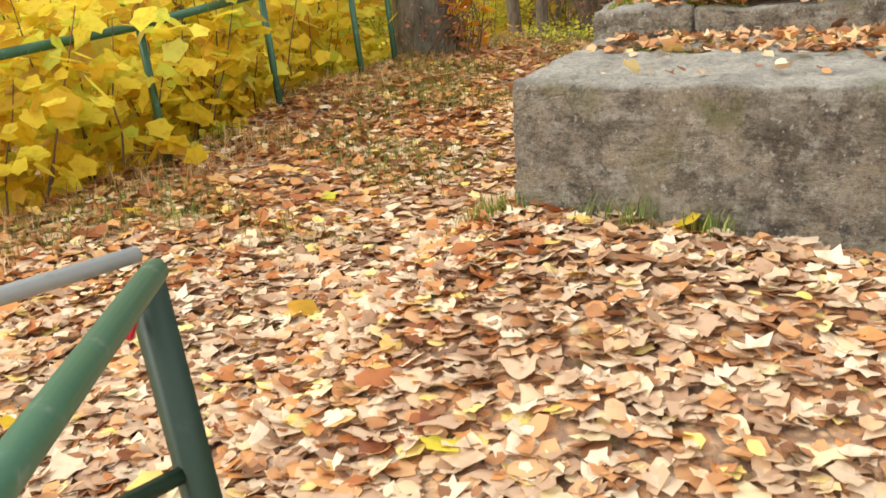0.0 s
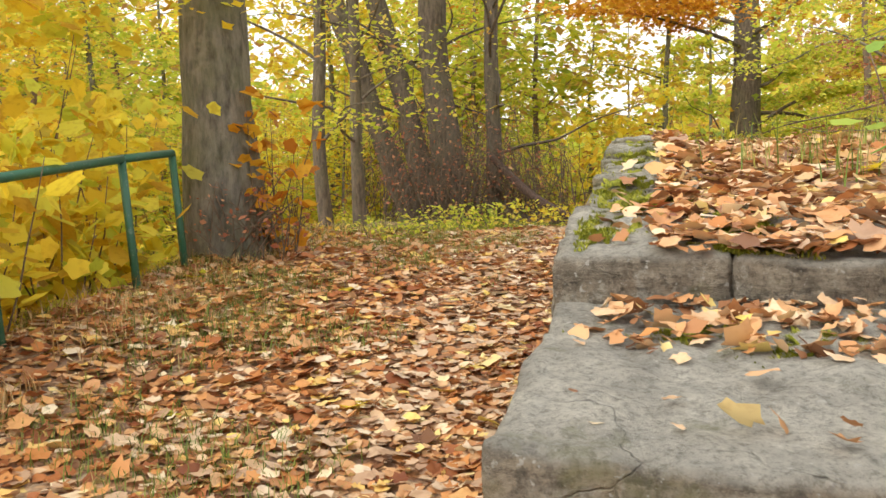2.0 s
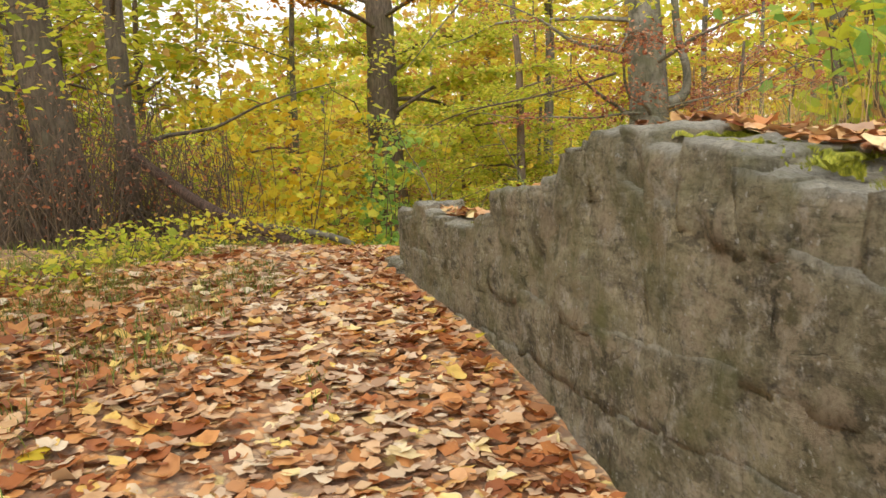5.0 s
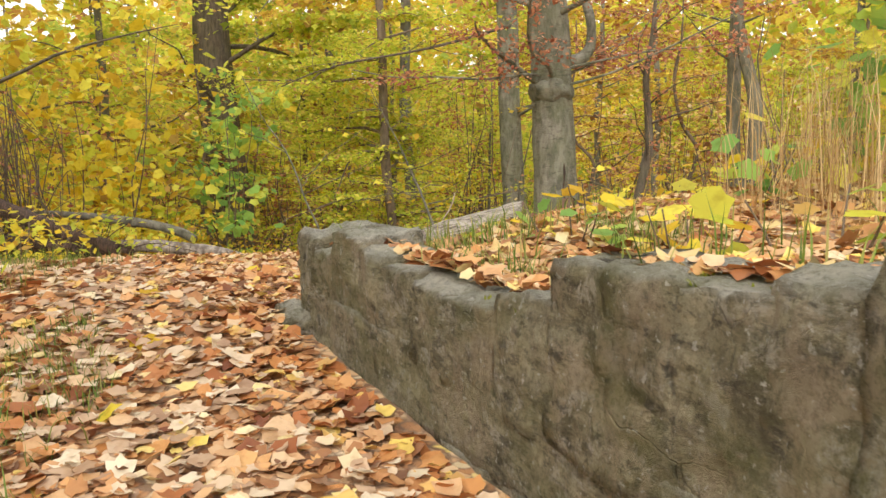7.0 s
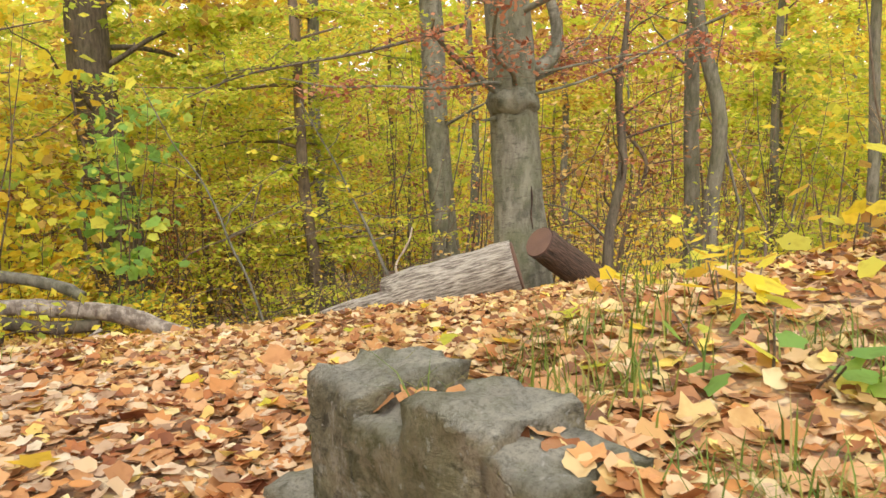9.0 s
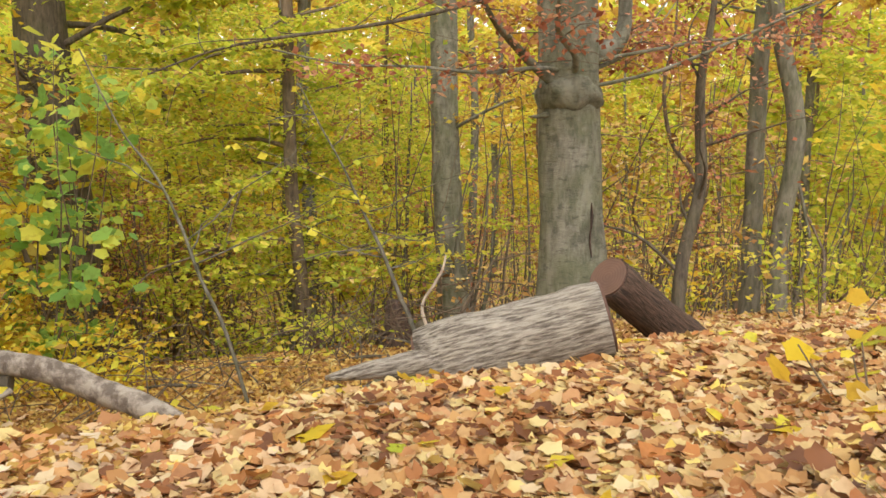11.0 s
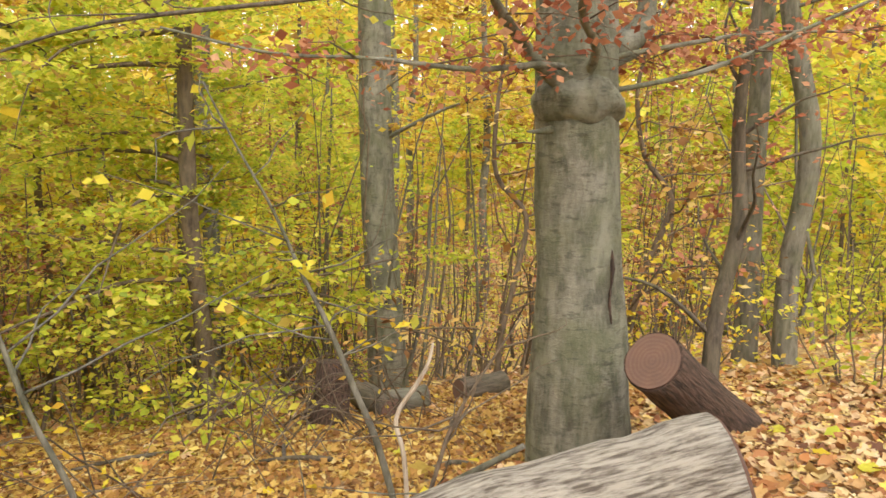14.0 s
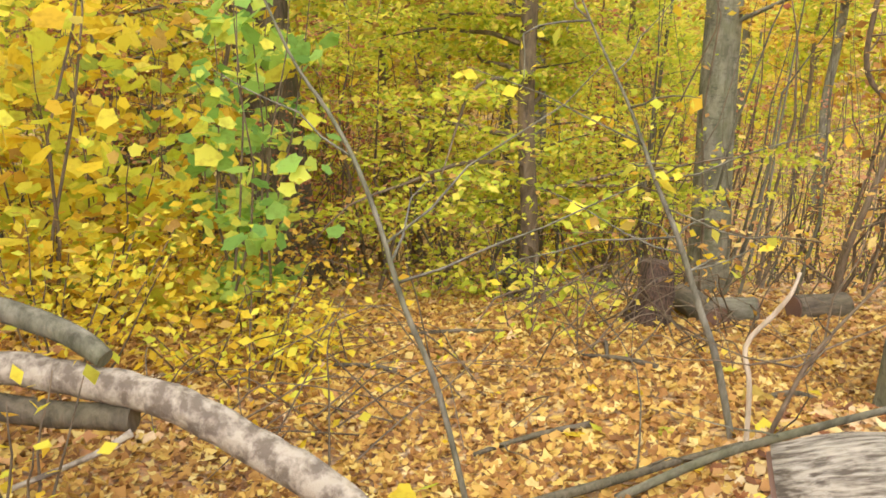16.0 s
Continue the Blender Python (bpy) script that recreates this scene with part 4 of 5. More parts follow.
# copies of a few young trees fill the woods
kinds, rusty = [], []
for k, (m, h, n, s, r) in enumerate(((M_LIME, 7.0, 6000, 0.10, 2.2), (M_YELLOW, 6.0, 6000, 0.10, 2.0), (M_LIME, 8.0, 3600, 0.19, 2.8), (M_LIME, 6.0, 3200, 0.19, 2.4), (M_YELLOW, 9.0, 3600, 0.19, 3.0), (M_LIME, 7.0, 3200, 0.19, 2.4))):
    kinds.append(tree("young_tree", ("slender young tree full of yellow-green leaves", "slender young tree full of bright yellow leaves", "tall young tree with yellow-green leaves", "bushy sapling with lime-yellow leaves", "tall young tree with clear yellow leaves", "young tree with light yellow-green leaves")[k],
                      foot(21 + 3 * k, 30 + 2 * k), (0.02, 0.01), h, 0.03 + 0.008 * h / 2, (M_GREYBARK, M_TWIG)[k % 2], m, n, s, 14, 0.06, r, 200 + k, crook=0.3, rise=0.25, fan=0.5, flat=0.5, seg=8, group="young trees of the woods"))
for k, (m, h, n) in enumerate(((M_RUST, 4.5, 1500), (M_WOODLEAF, 3.6, 1300))):
    rusty.append(tree("young_tree", ("thin young tree holding rust-brown leaves", "thin young tree with sparse tan leaves")[k], foot(19.5 + 2 * k, 25 + k), (0.03, 0.02), h, 0.03, M_TWIG, m, n, 0.085, 16, 0.1, 1.9, 260 + k, crook=0.35, rise=0.4, fan=0.4, flat=0.4, seg=6, group="young trees of the woods"))
random.seed(21)
spots, tries = [], 0
while len(spots) < 100 and tries < 6000:
    tries += 1
    a, d = radians(random.uniform(-50, 128)), 9.5 + 36 * random.random() ** 1.25
    x, y = 4.5 + d * math.sin(a), 11.5 + d * math.cos(a)
    u, w = (float(v) for v in to_wall(x, y))
    if any((x - p) ** 2 + (y - q) ** 2 < (1.7 + 0.03 * d) ** 2 for p, q in spots) or (u < 9 and -3 < w < 4.5):
        continue
    if x < 9 and y < 15.5 and x > -1.5 or (x - 11) ** 2 + (y - 13) ** 2 < 9 or (8 < x < 12.6 and 12 < y < 18):
        continue
    if 70 < math.degrees(a) < 104 and d < 17:
        continue
    if any(math.hypot(x - 6, y - 12.6) < math.hypot(p - 6, q - 12.6) + 0.8 and abs((x - 6) * (q - 12.6) - (y - 12.6) * (p - 6)) / math.hypot(p - 6, q - 12.6) < 1.3 for p, q in ((13.5, 22.05), (15.95, 16.6), (14.8, 12.0))):
        continue
    spots.append((x, y))
spots += [(17.6, 18.3), (20.2, 20.4)]
for x, y in spots:
    k = random.choice(kinds[:2]) if math.hypot(x - 5, y - 11.5) < 14.5 else random.choice(kinds[2:])
    s = random.uniform(0.75, 1.15) * (1.22 if math.atan2(x - 5, y - 11.5) > 0.3 else 1.5) if math.hypot(x - 5, y - 11.5) > 14.5 else random.uniform(0.5, 0.75)
    c = copy_thing(k, Matrix.Translation(foot(x, y)) @ Matrix.Rotation(random.uniform(0, 6.28), 4, "Z"))
    c.scale = (s, s, s)
# rust-brown saplings between them
for _ in range(26):
    a, d = radians(random.uniform(22, 88)), random.uniform(9.5, 20)
    x, y = 5.5 + d * math.sin(a), 12 + d * math.cos(a)
    if (x - 11.2) ** 2 + (y - 13.2) ** 2 < 9:
        continue
    c = copy_thing(random.choice(rusty), Matrix.Translation(foot(x, y)) @ Matrix.Rotation(random.uniform(0, 6.28), 4, "Z"))
    s = random.uniform(0.7, 1.3)
    c.scale = (s, s, s)
# more of them down the slope beyond the railing and the crest
for _ in range(30):
    a, d = radians(random.uniform(-62, 24)), random.uniform(9.5, 30)
    x, y = 1.5 + d * math.sin(a), 9 + d * math.cos(a)
    if (x - 3.5) ** 2 + (y - 17.2) ** 2 < 6 or (x > 0 and y < 16):
        continue
    c = copy_thing(random.choice(kinds[:2] if d < 14 else kinds[2:]), Matrix.Translation(foot(x, y)) @ Matrix.Rotation(random.uniform(0, 6.28), 4, "Z"))
    s = random.uniform(0.95, 1.4)
    c.scale = (s, s, s)
# tall slim trunks deeper in the woods
pole = tree("woodland_tree", "tall slim grey trunk deep in the woods", foot(24, 20), (0.01, 0.01), 16, 0.11, M_GREYBARK, M_GOLD, 4000, 0.16, 9, 0.35, 3.2, 240, crook=0.3, group="tall trunks in the woods")
for _ in range(16):
    a, d = radians(random.uniform(-45, 115)), random.uniform(13, 40)
    x, y = 4.5 + d * math.sin(a), 11.5 + d * math.cos(a)
    u, w = (float(v) for v in to_wall(x, y))
    if u < 9 and -3 < w < 8:
        continue
    s = random.uniform(0.6, 1.25)
    c = copy_thing(pole, Matrix.Translation(foot(x, y)) @ Matrix.Rotation(random.uniform(0, 6.28), 4, "Z"))
    c.scale = (s, s, random.uniform(0.8, 1.1))


def thicket_stems(n, label, material, seed):
    """Countless thin bare stems between the young trees."""
    g = np.random.default_rng(seed)
    a, d = np.radians(g.uniform(-50, 112, n)), 11 + 24 * g.random(n) ** 1.2
    x, y = 4.5 + d * np.sin(a), 11.5 + d * np.cos(a)
    u, w = to_wall(x, y)
    ok = ~((u < 9.5) & (w > -3.5) & (w < 9)) & ~((x > -1) & (x < 9) & (y < 16))
    x, y, d = x[ok], y[ok], d[ok]
    n = len(x)
    h, r = g.uniform(1.2, 5.0, n), 0.008 + 0.03 * g.random(n) ** 2
    ring = np.array([(math.cos(q), math.sin(q), 0) for q in (0, 2.1, 4.2)])
    drift = np.cumsum(g.normal(0, 0.16, (n, 5, 3)) * np.array((1, 1, 0.0)), 1) + g.normal(0, 0.14, (n, 1, 3)) * np.arange(5)[None, :, None] * np.array((1, 1, 0.0))
    v = np.zeros((n, 5, 3, 3))
    for i in range(5):
        c = np.stack((x, y, land(x, y) - 0.1 + h * i / 4), -1) + drift[:, i] * (i > 0)
        v[:, i] = c[:, None] + ring[None] * (r * (1 - 0.2 * i))[:, None, None]
    f = [(i * 3 + j, i * 3 + (j + 1) % 3, (i + 1) * 3 + (j + 1) % 3, (i + 1) * 3 + j) for i in range(4) for j in range(3)]
    return tagged(put("thicket_stems", soup("thicket_stems", v.reshape(n, 15, 3), f), material), label, "undergrowth", kind="stuff")


thicket_stems(1000, "thin bare brown stems between the young trees", M_TWIG, 41)
thicket_stems(650, "thin bare grey stems between the young trees", M_GREYBARK, 42)


def far_woods(seed, material, label):
    """The wooded hillside in the distance: countless leaf clumps over the far slope."""
    g = np.random.default_rng(seed)
    n = 72000
    a, d = np.radians(g.uniform(-75, 140, n)), g.uniform(42, 95, n)
    x, y = 4.5 + d * np.sin(a), 11.5 + d * np.cos(a)
    clump = 0.5 + 0.5 * np.sin(x * 0.55 + 2 * np.sin(y * 0.31)) * np.sin(y * 0.5 + 1.4 * np.sin(x * 0.27))
    gap = np.exp(-((np.degrees(np.arctan2(x - 0.4, y - 4.2)) - 22) / 13) ** 2)
    z = land(x, y) + g.uniform(0, 1, n) ** 0.9 * (12.0 + 13 * clump) * (1 - 0.55 * gap)
    return tagged(put("far_woods", leaves("far_woods", np.stack((x, y, z), -1), 0.85, "oval", 0.9, seed=seed), material), label, "woods", kind="stuff")


far_woods(5, M_GOLD, "hazy golden woods on the far slope")
far_woods(6, M_LIME, "hazy yellow-green woods on the far slope")


# ---- logs and fallen wood ----
def sawn_log(name, label, a, b, radii, bark, seed, seg=28, end_label="brown sawn end", rough=0.07, bend=0.0, lump=5):
    """A log from a to b, built along its own z so that its bark runs with it."""
    a, b = Vector(a), Vector(b)
    ob = thing(name, label, "log", a)
    ob.rotation_mode = "QUATERNION"
    ob.rotation_quaternion = (b - a).to_track_quat("Z", "Y")
    long = (b - a).length
    line = [Vector((bend * math.sin(math.pi * i / 14), 0, long * i / 14)) for i in range(15)]
    me = tube("bark", line, radii, seg, rough, lump)
    put("bark", me, bark, ob)
    for z, r, s in ((0.0, radii[0], -1), (long, radii[-1], 1)):
        bm = bmesh.new()
        bmesh.ops.create_cone(bm, segments=seg, radius1=r * 0.93, radius2=r * 0.9, depth=0.02, cap_ends=True, matrix=Matrix.Translation((0, 0, z + s * 0.006)))
        part("sawn_end", bm, M_END, ob, end_label)
    return ob


log = sawn_log("fallen_log", "thick grey log with ridged bark lying on the leaves", (8.86, 12.33, 0.91), (8.45, 13.28, 0.62), [0.215, 0.22, 0.215, 0.217, 0.222, 0.23, 0.225, 0.2], M_LOGBARK, 1, 40)
bm = bmesh.new()
bmesh.ops.create_icosphere(bm, subdivisions=3, radius=0.15, matrix=Matrix.Translation((-0.06, -0.1, 0.98)) @ Matrix.Diagonal((1, 0.9, 1.2, 1)))
for v in bm.verts:
    v.co += noise.noise_vector(v.co * 7) * 0.05
part("burl", bm, M_LOGBARK, log, "knobbly grey burl")
put("splinter", tube("splinter", smooth_line([(0.13, 0.02, 0.8), (0.15, 0.05, 1.05), (0.16, 0.08, 1.3), (0.15, 0.1, 1.6)]), [0.07, 0.08, 0.06, 0.015], 14, 0.2, 6), M_LOGBARK, log, "long grey splintered tongue of the log")
sawn_log("leaning_log", "dark wet brown log with its round sawn end showing", (10.38, 12.72, 0.83), (11.45, 12.18, 0.02), [0.168, 0.17, 0.175, 0.185, 0.19], M_REDBARK, 2, 36)
sawn_log("short_log", "short dark log in the leaves", foot(12.5, 15.1, -0.05), foot(12.9, 15.6, -0.18), [0.13, 0.13], M_DARKBARK, 3, 16)
sawn_log("short_log", "short dark log in the leaves", foot(13.2, 14.7, -0.1), foot(13.6, 14.4, -0.1), [0.12, 0.12], M_DARKBARK, 4, 16)
sawn_log("short_log", "short mossy log in the leaves", foot(12.7, 15.3, -0.1), foot(12.95, 14.95, -0.1), [0.11, 0.12], M_GREYBARK, 5, 16)
sawn_log("short_log", "dark hollow log end on the woodland floor", foot(13.4, 17.5, -0.12), foot(13.9, 18.2, -0.12), [0.15, 0.14], M_DARKBARK, 6, 16)
stump = thing("rotten_stump", "dark rotten stump ragged at the top", "stump", foot(12.2, 15.55))
put("stump_body", tube("stump_body", [(0, 0, -0.15), (0, 0, 0.1), (0.03, 0, 0.3), (0.05, 0.02, 0.55)], [0.27, 0.2, 0.17, 0.12], 18, 0.35, 6), M_REDBARK, stump)

bough = thing("fallen_bough", "dead bleached bough with peeling bark arching over the slope", "fallen branch")
put("main_limb", tube("main_limb", smooth_line([(8.02, 14.55, 0.06), (7.94, 14.8, 0.22), (7.81, 15.16, 0.36), (7.65, 15.5, 0.5), (7.46, 15.82, 0.55), (7.25, 16.1, 0.6), (6.9, 16.3, 0.64)], 6), [0.07, 0.078, 0.08, 0.078, 0.074, 0.07, 0.06], 16, 0.16, 9), M_DEADWOOD, bough)
put("side_limb", tube("side_limb", smooth_line([(7.52, 15.75, 0.66), (7.44, 15.95, 0.75), (7.25, 16.25, 0.84), (6.8, 16.6, 0.95), (6.0, 16.9, 1.1)], 5), [0.045, 0.055, 0.05, 0.02], 12, 0.16, 9), M_GREYBARK, bough)
put("side_limb", tube("side_limb", smooth_line([(7.55, 15.62, 0.42), (7.3, 15.95, 0.42), (6.9, 16.3, 0.55), (6.3, 16.5, 0.72), (5.6, 16.7, 0.95), (4.9, 16.9, 1.35)], 5), [0.06, 0.058, 0.055, 0.05, 0.035], 12, 0.16, 9), M_DARKBARK, bough)
put("side_limb", tube("side_limb", smooth_line([(7.5, 15.55, 0.4), (7.35, 15.6, 0.34), (7.1, 15.7, 0.28), (6.7, 15.85, 0.2)], 5), [0.018, 0.012, 0.01], 8, 0.1, 9), M_DEADWOOD, bough)


def stick(name, label, points, radii, material, twigs=0, seed=1, leaf=None, n_leaf=0, category="branch"):
    g = random.Random(seed)
    ob = thing(name, label, category, points[0])
    o = Vector(points[0])
    line = smooth_line([Vector(p) - o for p in points], 4)
    put("stem", tube("stem", line, radii, 8, 0.1, 8), material, ob)
    pts = []
    for k in range(twigs):
        i = g.randrange(len(line) // 3, len(line) - 1)
        path = limb_path(line[i], g.uniform(0, 6.28), g.uniform(-0.1, 0.7), g.uniform(0.35, 1.1), seed * 9 + k)
        put("twig", tube("twig", path, [0.006, 0.002], 4), material, ob)
        pts += [p + Vector((g.gauss(0, 0.05), g.gauss(0, 0.05), -0.04)) for p in path[2:] for _ in range(max(1, n_leaf // (twigs * 4) + (g.random() < 0.3)))]
    if leaf and n_leaf:
        put("foliage", leaves("foliage", pts[:n_leaf], 0.075, "oval", 0.9, seed=seed), leaf, ob)
    return ob


stick("fallen_limb", "dark brown fallen limb leaning out of the bramble thicket", [(4.8, 16.7, 2.1), (4.98, 16.1, 1.72), (5.25, 15.3, 1.3), (5.6, 14.2, 0.97)], [0.05, 0.065, 0.07, 0.06], M_REDBARK, 7, 71)
stick("fallen_limb", "dark brown fallen limb lying beside the crest of the path", [(4.6, 16.3, 0.95), (5.0, 15.5, 1.0), (5.3, 14.9, 1.0), (5.66, 14.15, 0.95)], [0.06, 0.075, 0.075, 0.06], M_REDBARK, 6, 72)
stick("leaning_sapling", "thin bare leaning sapling with a few yellow leaves", [(9.6, 13.8, -0.05), (9.64, 13.98, 0.46), (9.66, 14.12, 0.73), (9.67, 14.27, 1.04), (9.68, 14.42, 1.29), (9.68, 14.59, 1.62), (9.66, 14.78, 1.93), (9.63, 14.95, 2.25)], [0.02, 0.017, 0.013, 0.008, 0.004], M_GREYBARK, 16, 3, M_YELLOW, 95, "sapling")
stick("leaning_sapling", "thin bare leaning sapling beside the path", [(8.16, 14.25, 0.1), (8.11, 14.42, 0.74), (8.06, 14.56, 1.08), (8.04, 14.66, 1.36), (8.02, 14.77, 1.59), (7.99, 14.87, 1.75), (7.93, 15.0, 1.95), (7.85, 15.2, 2.4)], [0.012, 0.011, 0.009, 0.007, 0.004], M_GREYBARK, 4, 4, M_LIME, 8, "sapling")
stick("pale_stick", "pale barkless crooked stick standing up by the log", [(9.44, 13.72, 0.0), (9.43, 13.75, 0.5), (9.42, 13.79, 0.7), (9.45, 13.7, 0.87), (9.46, 13.65, 0.97), (9.47, 13.63, 1.07)], [0.013, 0.012, 0.011, 0.006], M_PALE, 0, 5)
stick("bare_twig", "thin dark bare twig beside the pale stick", [(9.45, 13.72, 0.02), (9.52, 13.62, 0.43), (9.59, 13.57, 0.64), (9.66, 13.48, 0.83), (9.8, 13.3, 1.15)], [0.013, 0.011, 0.008, 0.004], M_TWIG, 8, 6)
stick("fallen_branch", "grey fallen branch lying in the leaves", [foot(8.15, 14.45, -0.02), foot(8.45, 14.3, -0.06), foot(8.75, 14.1, -0.08), foot(9.1, 13.9, -0.08), foot(9.45, 13.75, -0.05)], [0.022, 0.026, 0.018, 0.01], M_DARKBARK, 4, 7)
stick("fallen_branch", "grey fallen branch leaning on the log", [foot(8.75, 14.0, -0.02), (8.95, 13.7, 0.4), (9.05, 13.4, 0.6), (9.1, 13.1, 0.8)], [0.02, 0.019, 0.017, 0.012], M_GREYBARK, 1, 8)
stick("hanging_branch", "long thin bare branch hanging across the view of the woods", [(11.0, 13.8, 3.0), (10.4, 14.6, 2.75), (9.7, 15.6, 2.55), (9.3, 16.2, 2.3)], [0.022, 0.016, 0.011, 0.006], M_DARKBARK, 10, 9, M_LIME, 60)
random.seed(31)
for k in range(14):
    x, y, a = random.uniform(9.5, 17), random.uniform(13.8, 21), random.uniform(0, 6.28)
    l = random.uniform(0.3, 0.8)
    stick("fallen_branch", "thin dark branch lying on the woodland floor", [foot(x, y, -0.02), foot(x + math.cos(a) * l / 2, y + math.sin(a) * l / 2, -0.05), foot(x + math.cos(a) * l, y + math.sin(a) * l, -0.03)], [0.02, 0.012], M_DARKBARK, 1, 40 + k)


# ---- leaf litter, grass and moss ----
def scatter(n, box, seed, keep=None):
    g = np.random.default_rng(seed)
    x, y = g.uniform(box[0], box[1], n), g.uniform(box[2], box[3], n)
    if keep is not None:
        ok = keep(x, y, g.random(n))
        x, y = x[ok], y[ok]
    return np.stack((x, y, top_of(x, y)), -1), np.random.default_rng(seed + 1)


def patchy(x, y, s=1.0):
    return 0.5 + 0.25 * np.sin(1.9 * s * x + 1.3 * np.sin(1.1 * s * y)) + 0.25 * np.sin(2.3 * s * y + 1.7 * np.sin(0.9 * s * x))


def off_stone(x, y):
    u, w = to_wall(x, y)
    return ~((u > -0.06) & (u < 1.12) & (w > -0.1) & (w < STEPS_W)) & ~((u > 1.0) & (u < 8.65) & (w > -0.1) & (w < np.where(u > 4.9, 0.16, 0.3)))


def litter(name, label, n, box, seed, size, keep, shape="maple", tilt=0.25, curl=0.35, material=None, lift=0.012):
    p, g = scatter(n, box, seed, keep)
    p[:, 2] += lift + np.abs(g.normal(0, 0.012, len(p)))
    return tagged(put(name, leaves(name, p, size, shape, tilt, curl, 0.28, seed), material or M_LITTER), label, "leaves", kind="stuff")


litter("leaf_litter", "dry tan and orange maple leaves covering the path", 50000, (-3.6, 7.0, 0.9, 14), 1, 0.07,
       lambda x, y, r: off_stone(x, y) & (r < (0.45 + 0.7 * patchy(x, y, 0.8)) * (1 - 0.55 * smoothstep(-1.3, -2.7, to_wall(x, y)[1]) * smoothstep(3.5, 6, y))) & ((to_wall(x, y)[1] < 1.0) | (y < 4.3)), "shred", 0.26, 0.45)
litter("leaf_litter", "pale maple leaves trodden flat along the middle of the path", 20000, (-2, 6.5, 0.9, 14), 34, 0.084,
       lambda x, y, r: off_stone(x, y) & (to_wall(x, y)[1] < 0.5) & (r < 0.25 + np.exp(-((to_wall(x, y)[1] + 0.95) / 0.5) ** 2)), "maple", 0.16, 0.3, M_PALELEAF, 0.02)
litter("leaf_litter", "russet maple leaves along the edges of the path", 18000, (-3.6, 6.5, 0.9, 14), 35, 0.09,
       lambda x, y, r: off_stone(x, y) & (to_wall(x, y)[1] < 0.4) & (r < 1 - 0.8 * np.exp(-((to_wall(x, y)[1] + 0.95) / 0.5) ** 2)), "maple", 0.22, 0.4, M_RUSSET, 0.018)
litter("leaf_litter", "pale crumpled leaves strewn before the stone steps", 9500, (-1.4, 5.0, 1.0, 5.2), 32, 0.09, lambda x, y, r: off_stone(x, y), "maple", 0.2, 0.4, M_PALELEAF)
litter("leaf_litter", "whole pale maple leaves lying among the litter", 5200, (-3.6, 7.0, 0.9, 14), 31, 0.105,
       lambda x, y, r: off_stone(x, y) & ((to_wall(x, y)[1] < 1.0) | (y < 4.3)), tilt=0.2)
litter("leaf_litter", "brown leaves drifted along the foot of the wall", 9000, (0.3, 6.5, 4, 13), 2, 0.1,
       lambda x, y, r: off_stone(x, y) & (to_wall(x, y)[1] < 0) & (r < np.exp(-(to_wall(x, y)[1] / 0.35) ** 2)) & (to_wall(x, y)[0] < 9), tilt=0.4, material=M_RUSSET)
litter("leaf_litter", "tan leaves lying on the terrace behind the wall", 34000, (1, 11, 2.5, 13), 3, 0.066,
       lambda x, y, r: off_stone(x, y) & (to_wall(x, y)[1] > np.where(to_wall(x, y)[0] > 4.9, 0.13, 0.3)) & (to_wall(x, y)[1] < 5) & (to_wall(x, y)[0] > 1.1) & (to_wall(x, y)[0] < 11) & (r < np.where(to_wall(x, y)[0] < 1.9, 0.35, 1.0)), tilt=0.3, material=M_MOUND)
litter("leaf_litter", "leaves heaped on the stone steps", 11000, (0.7, 5.4, 2.0, 6.4), 4, 0.066,
       lambda x, y, r: (to_wall(x, y)[1] > 0.02) & (to_wall(x, y)[1] < 3.5) & (to_wall(x, y)[0] > 0.05) & (to_wall(x, y)[0] < 2.0) & (r < np.where(to_wall(x, y)[0] < 0.62, 0.1, np.where(to_wall(x, y)[0] < 1.12, 0.95, 0.4)) * smoothstep(0.0, 0.35, to_wall(x, y)[1])), tilt=0.4)
litter("leaf_litter", "a few leaves on the coping of the wall", 2600, (1, 5.6, 5, 11.8), 5, 0.085,
       lambda x, y, r: (to_wall(x, y)[1] > 0.05) & (to_wall(x, y)[1] < 0.45) & (to_wall(x, y)[0] > 1.7) & (to_wall(x, y)[0] < 8.5) & (r < np.where(to_wall(x, y)[0] > 4.9, 0.9, 0.3) * smoothstep(0.06, 0.22, to_wall(x, y)[1])), tilt=0.35)
litter("leaf_litter", "tan and yellow leaves caught behind the low rim of the wall", 14000, (3.0, 6.2, 7.6, 12.2), 36, 0.068,
       lambda x, y, r: (to_wall(x, y)[0] > 4.95) & (to_wall(x, y)[0] < 8.7) & (to_wall(x, y)[1] > 0.1) & (to_wall(x, y)[1] < 0.75) & (r < smoothstep(0.08, 0.2, to_wall(x, y)[1])), "maple", 0.32, 0.4, M_MOUND, 0.0)
litter("leaf_litter", "golden leaves spread over the mound by the logs", 42000, (5.5, 13, 9, 16.5), 6, 0.066,
       lambda x, y, r: off_stone(x, y) & (to_wall(x, y)[0] > 8.5) & (y < 13.4 + 0.12 * (x - 6) - 0.35 * np.clip(x - 9.5, 0, 4)) & (r < 0.5 + 0.6 * patchy(x, y)), tilt=0.32, material=M_MOUND)
litter("leaf_litter", "small golden-brown leaves on the slope below the crest", 64000, (5.5, 14, 11, 18.5), 33, 0.058,
       lambda x, y, r: (y > 13.2 + 0.12 * (x - 6) - 0.35 * np.clip(x - 9.5, 0, 4)), "lobed", 0.45, 0.35, M_WOODLEAF)
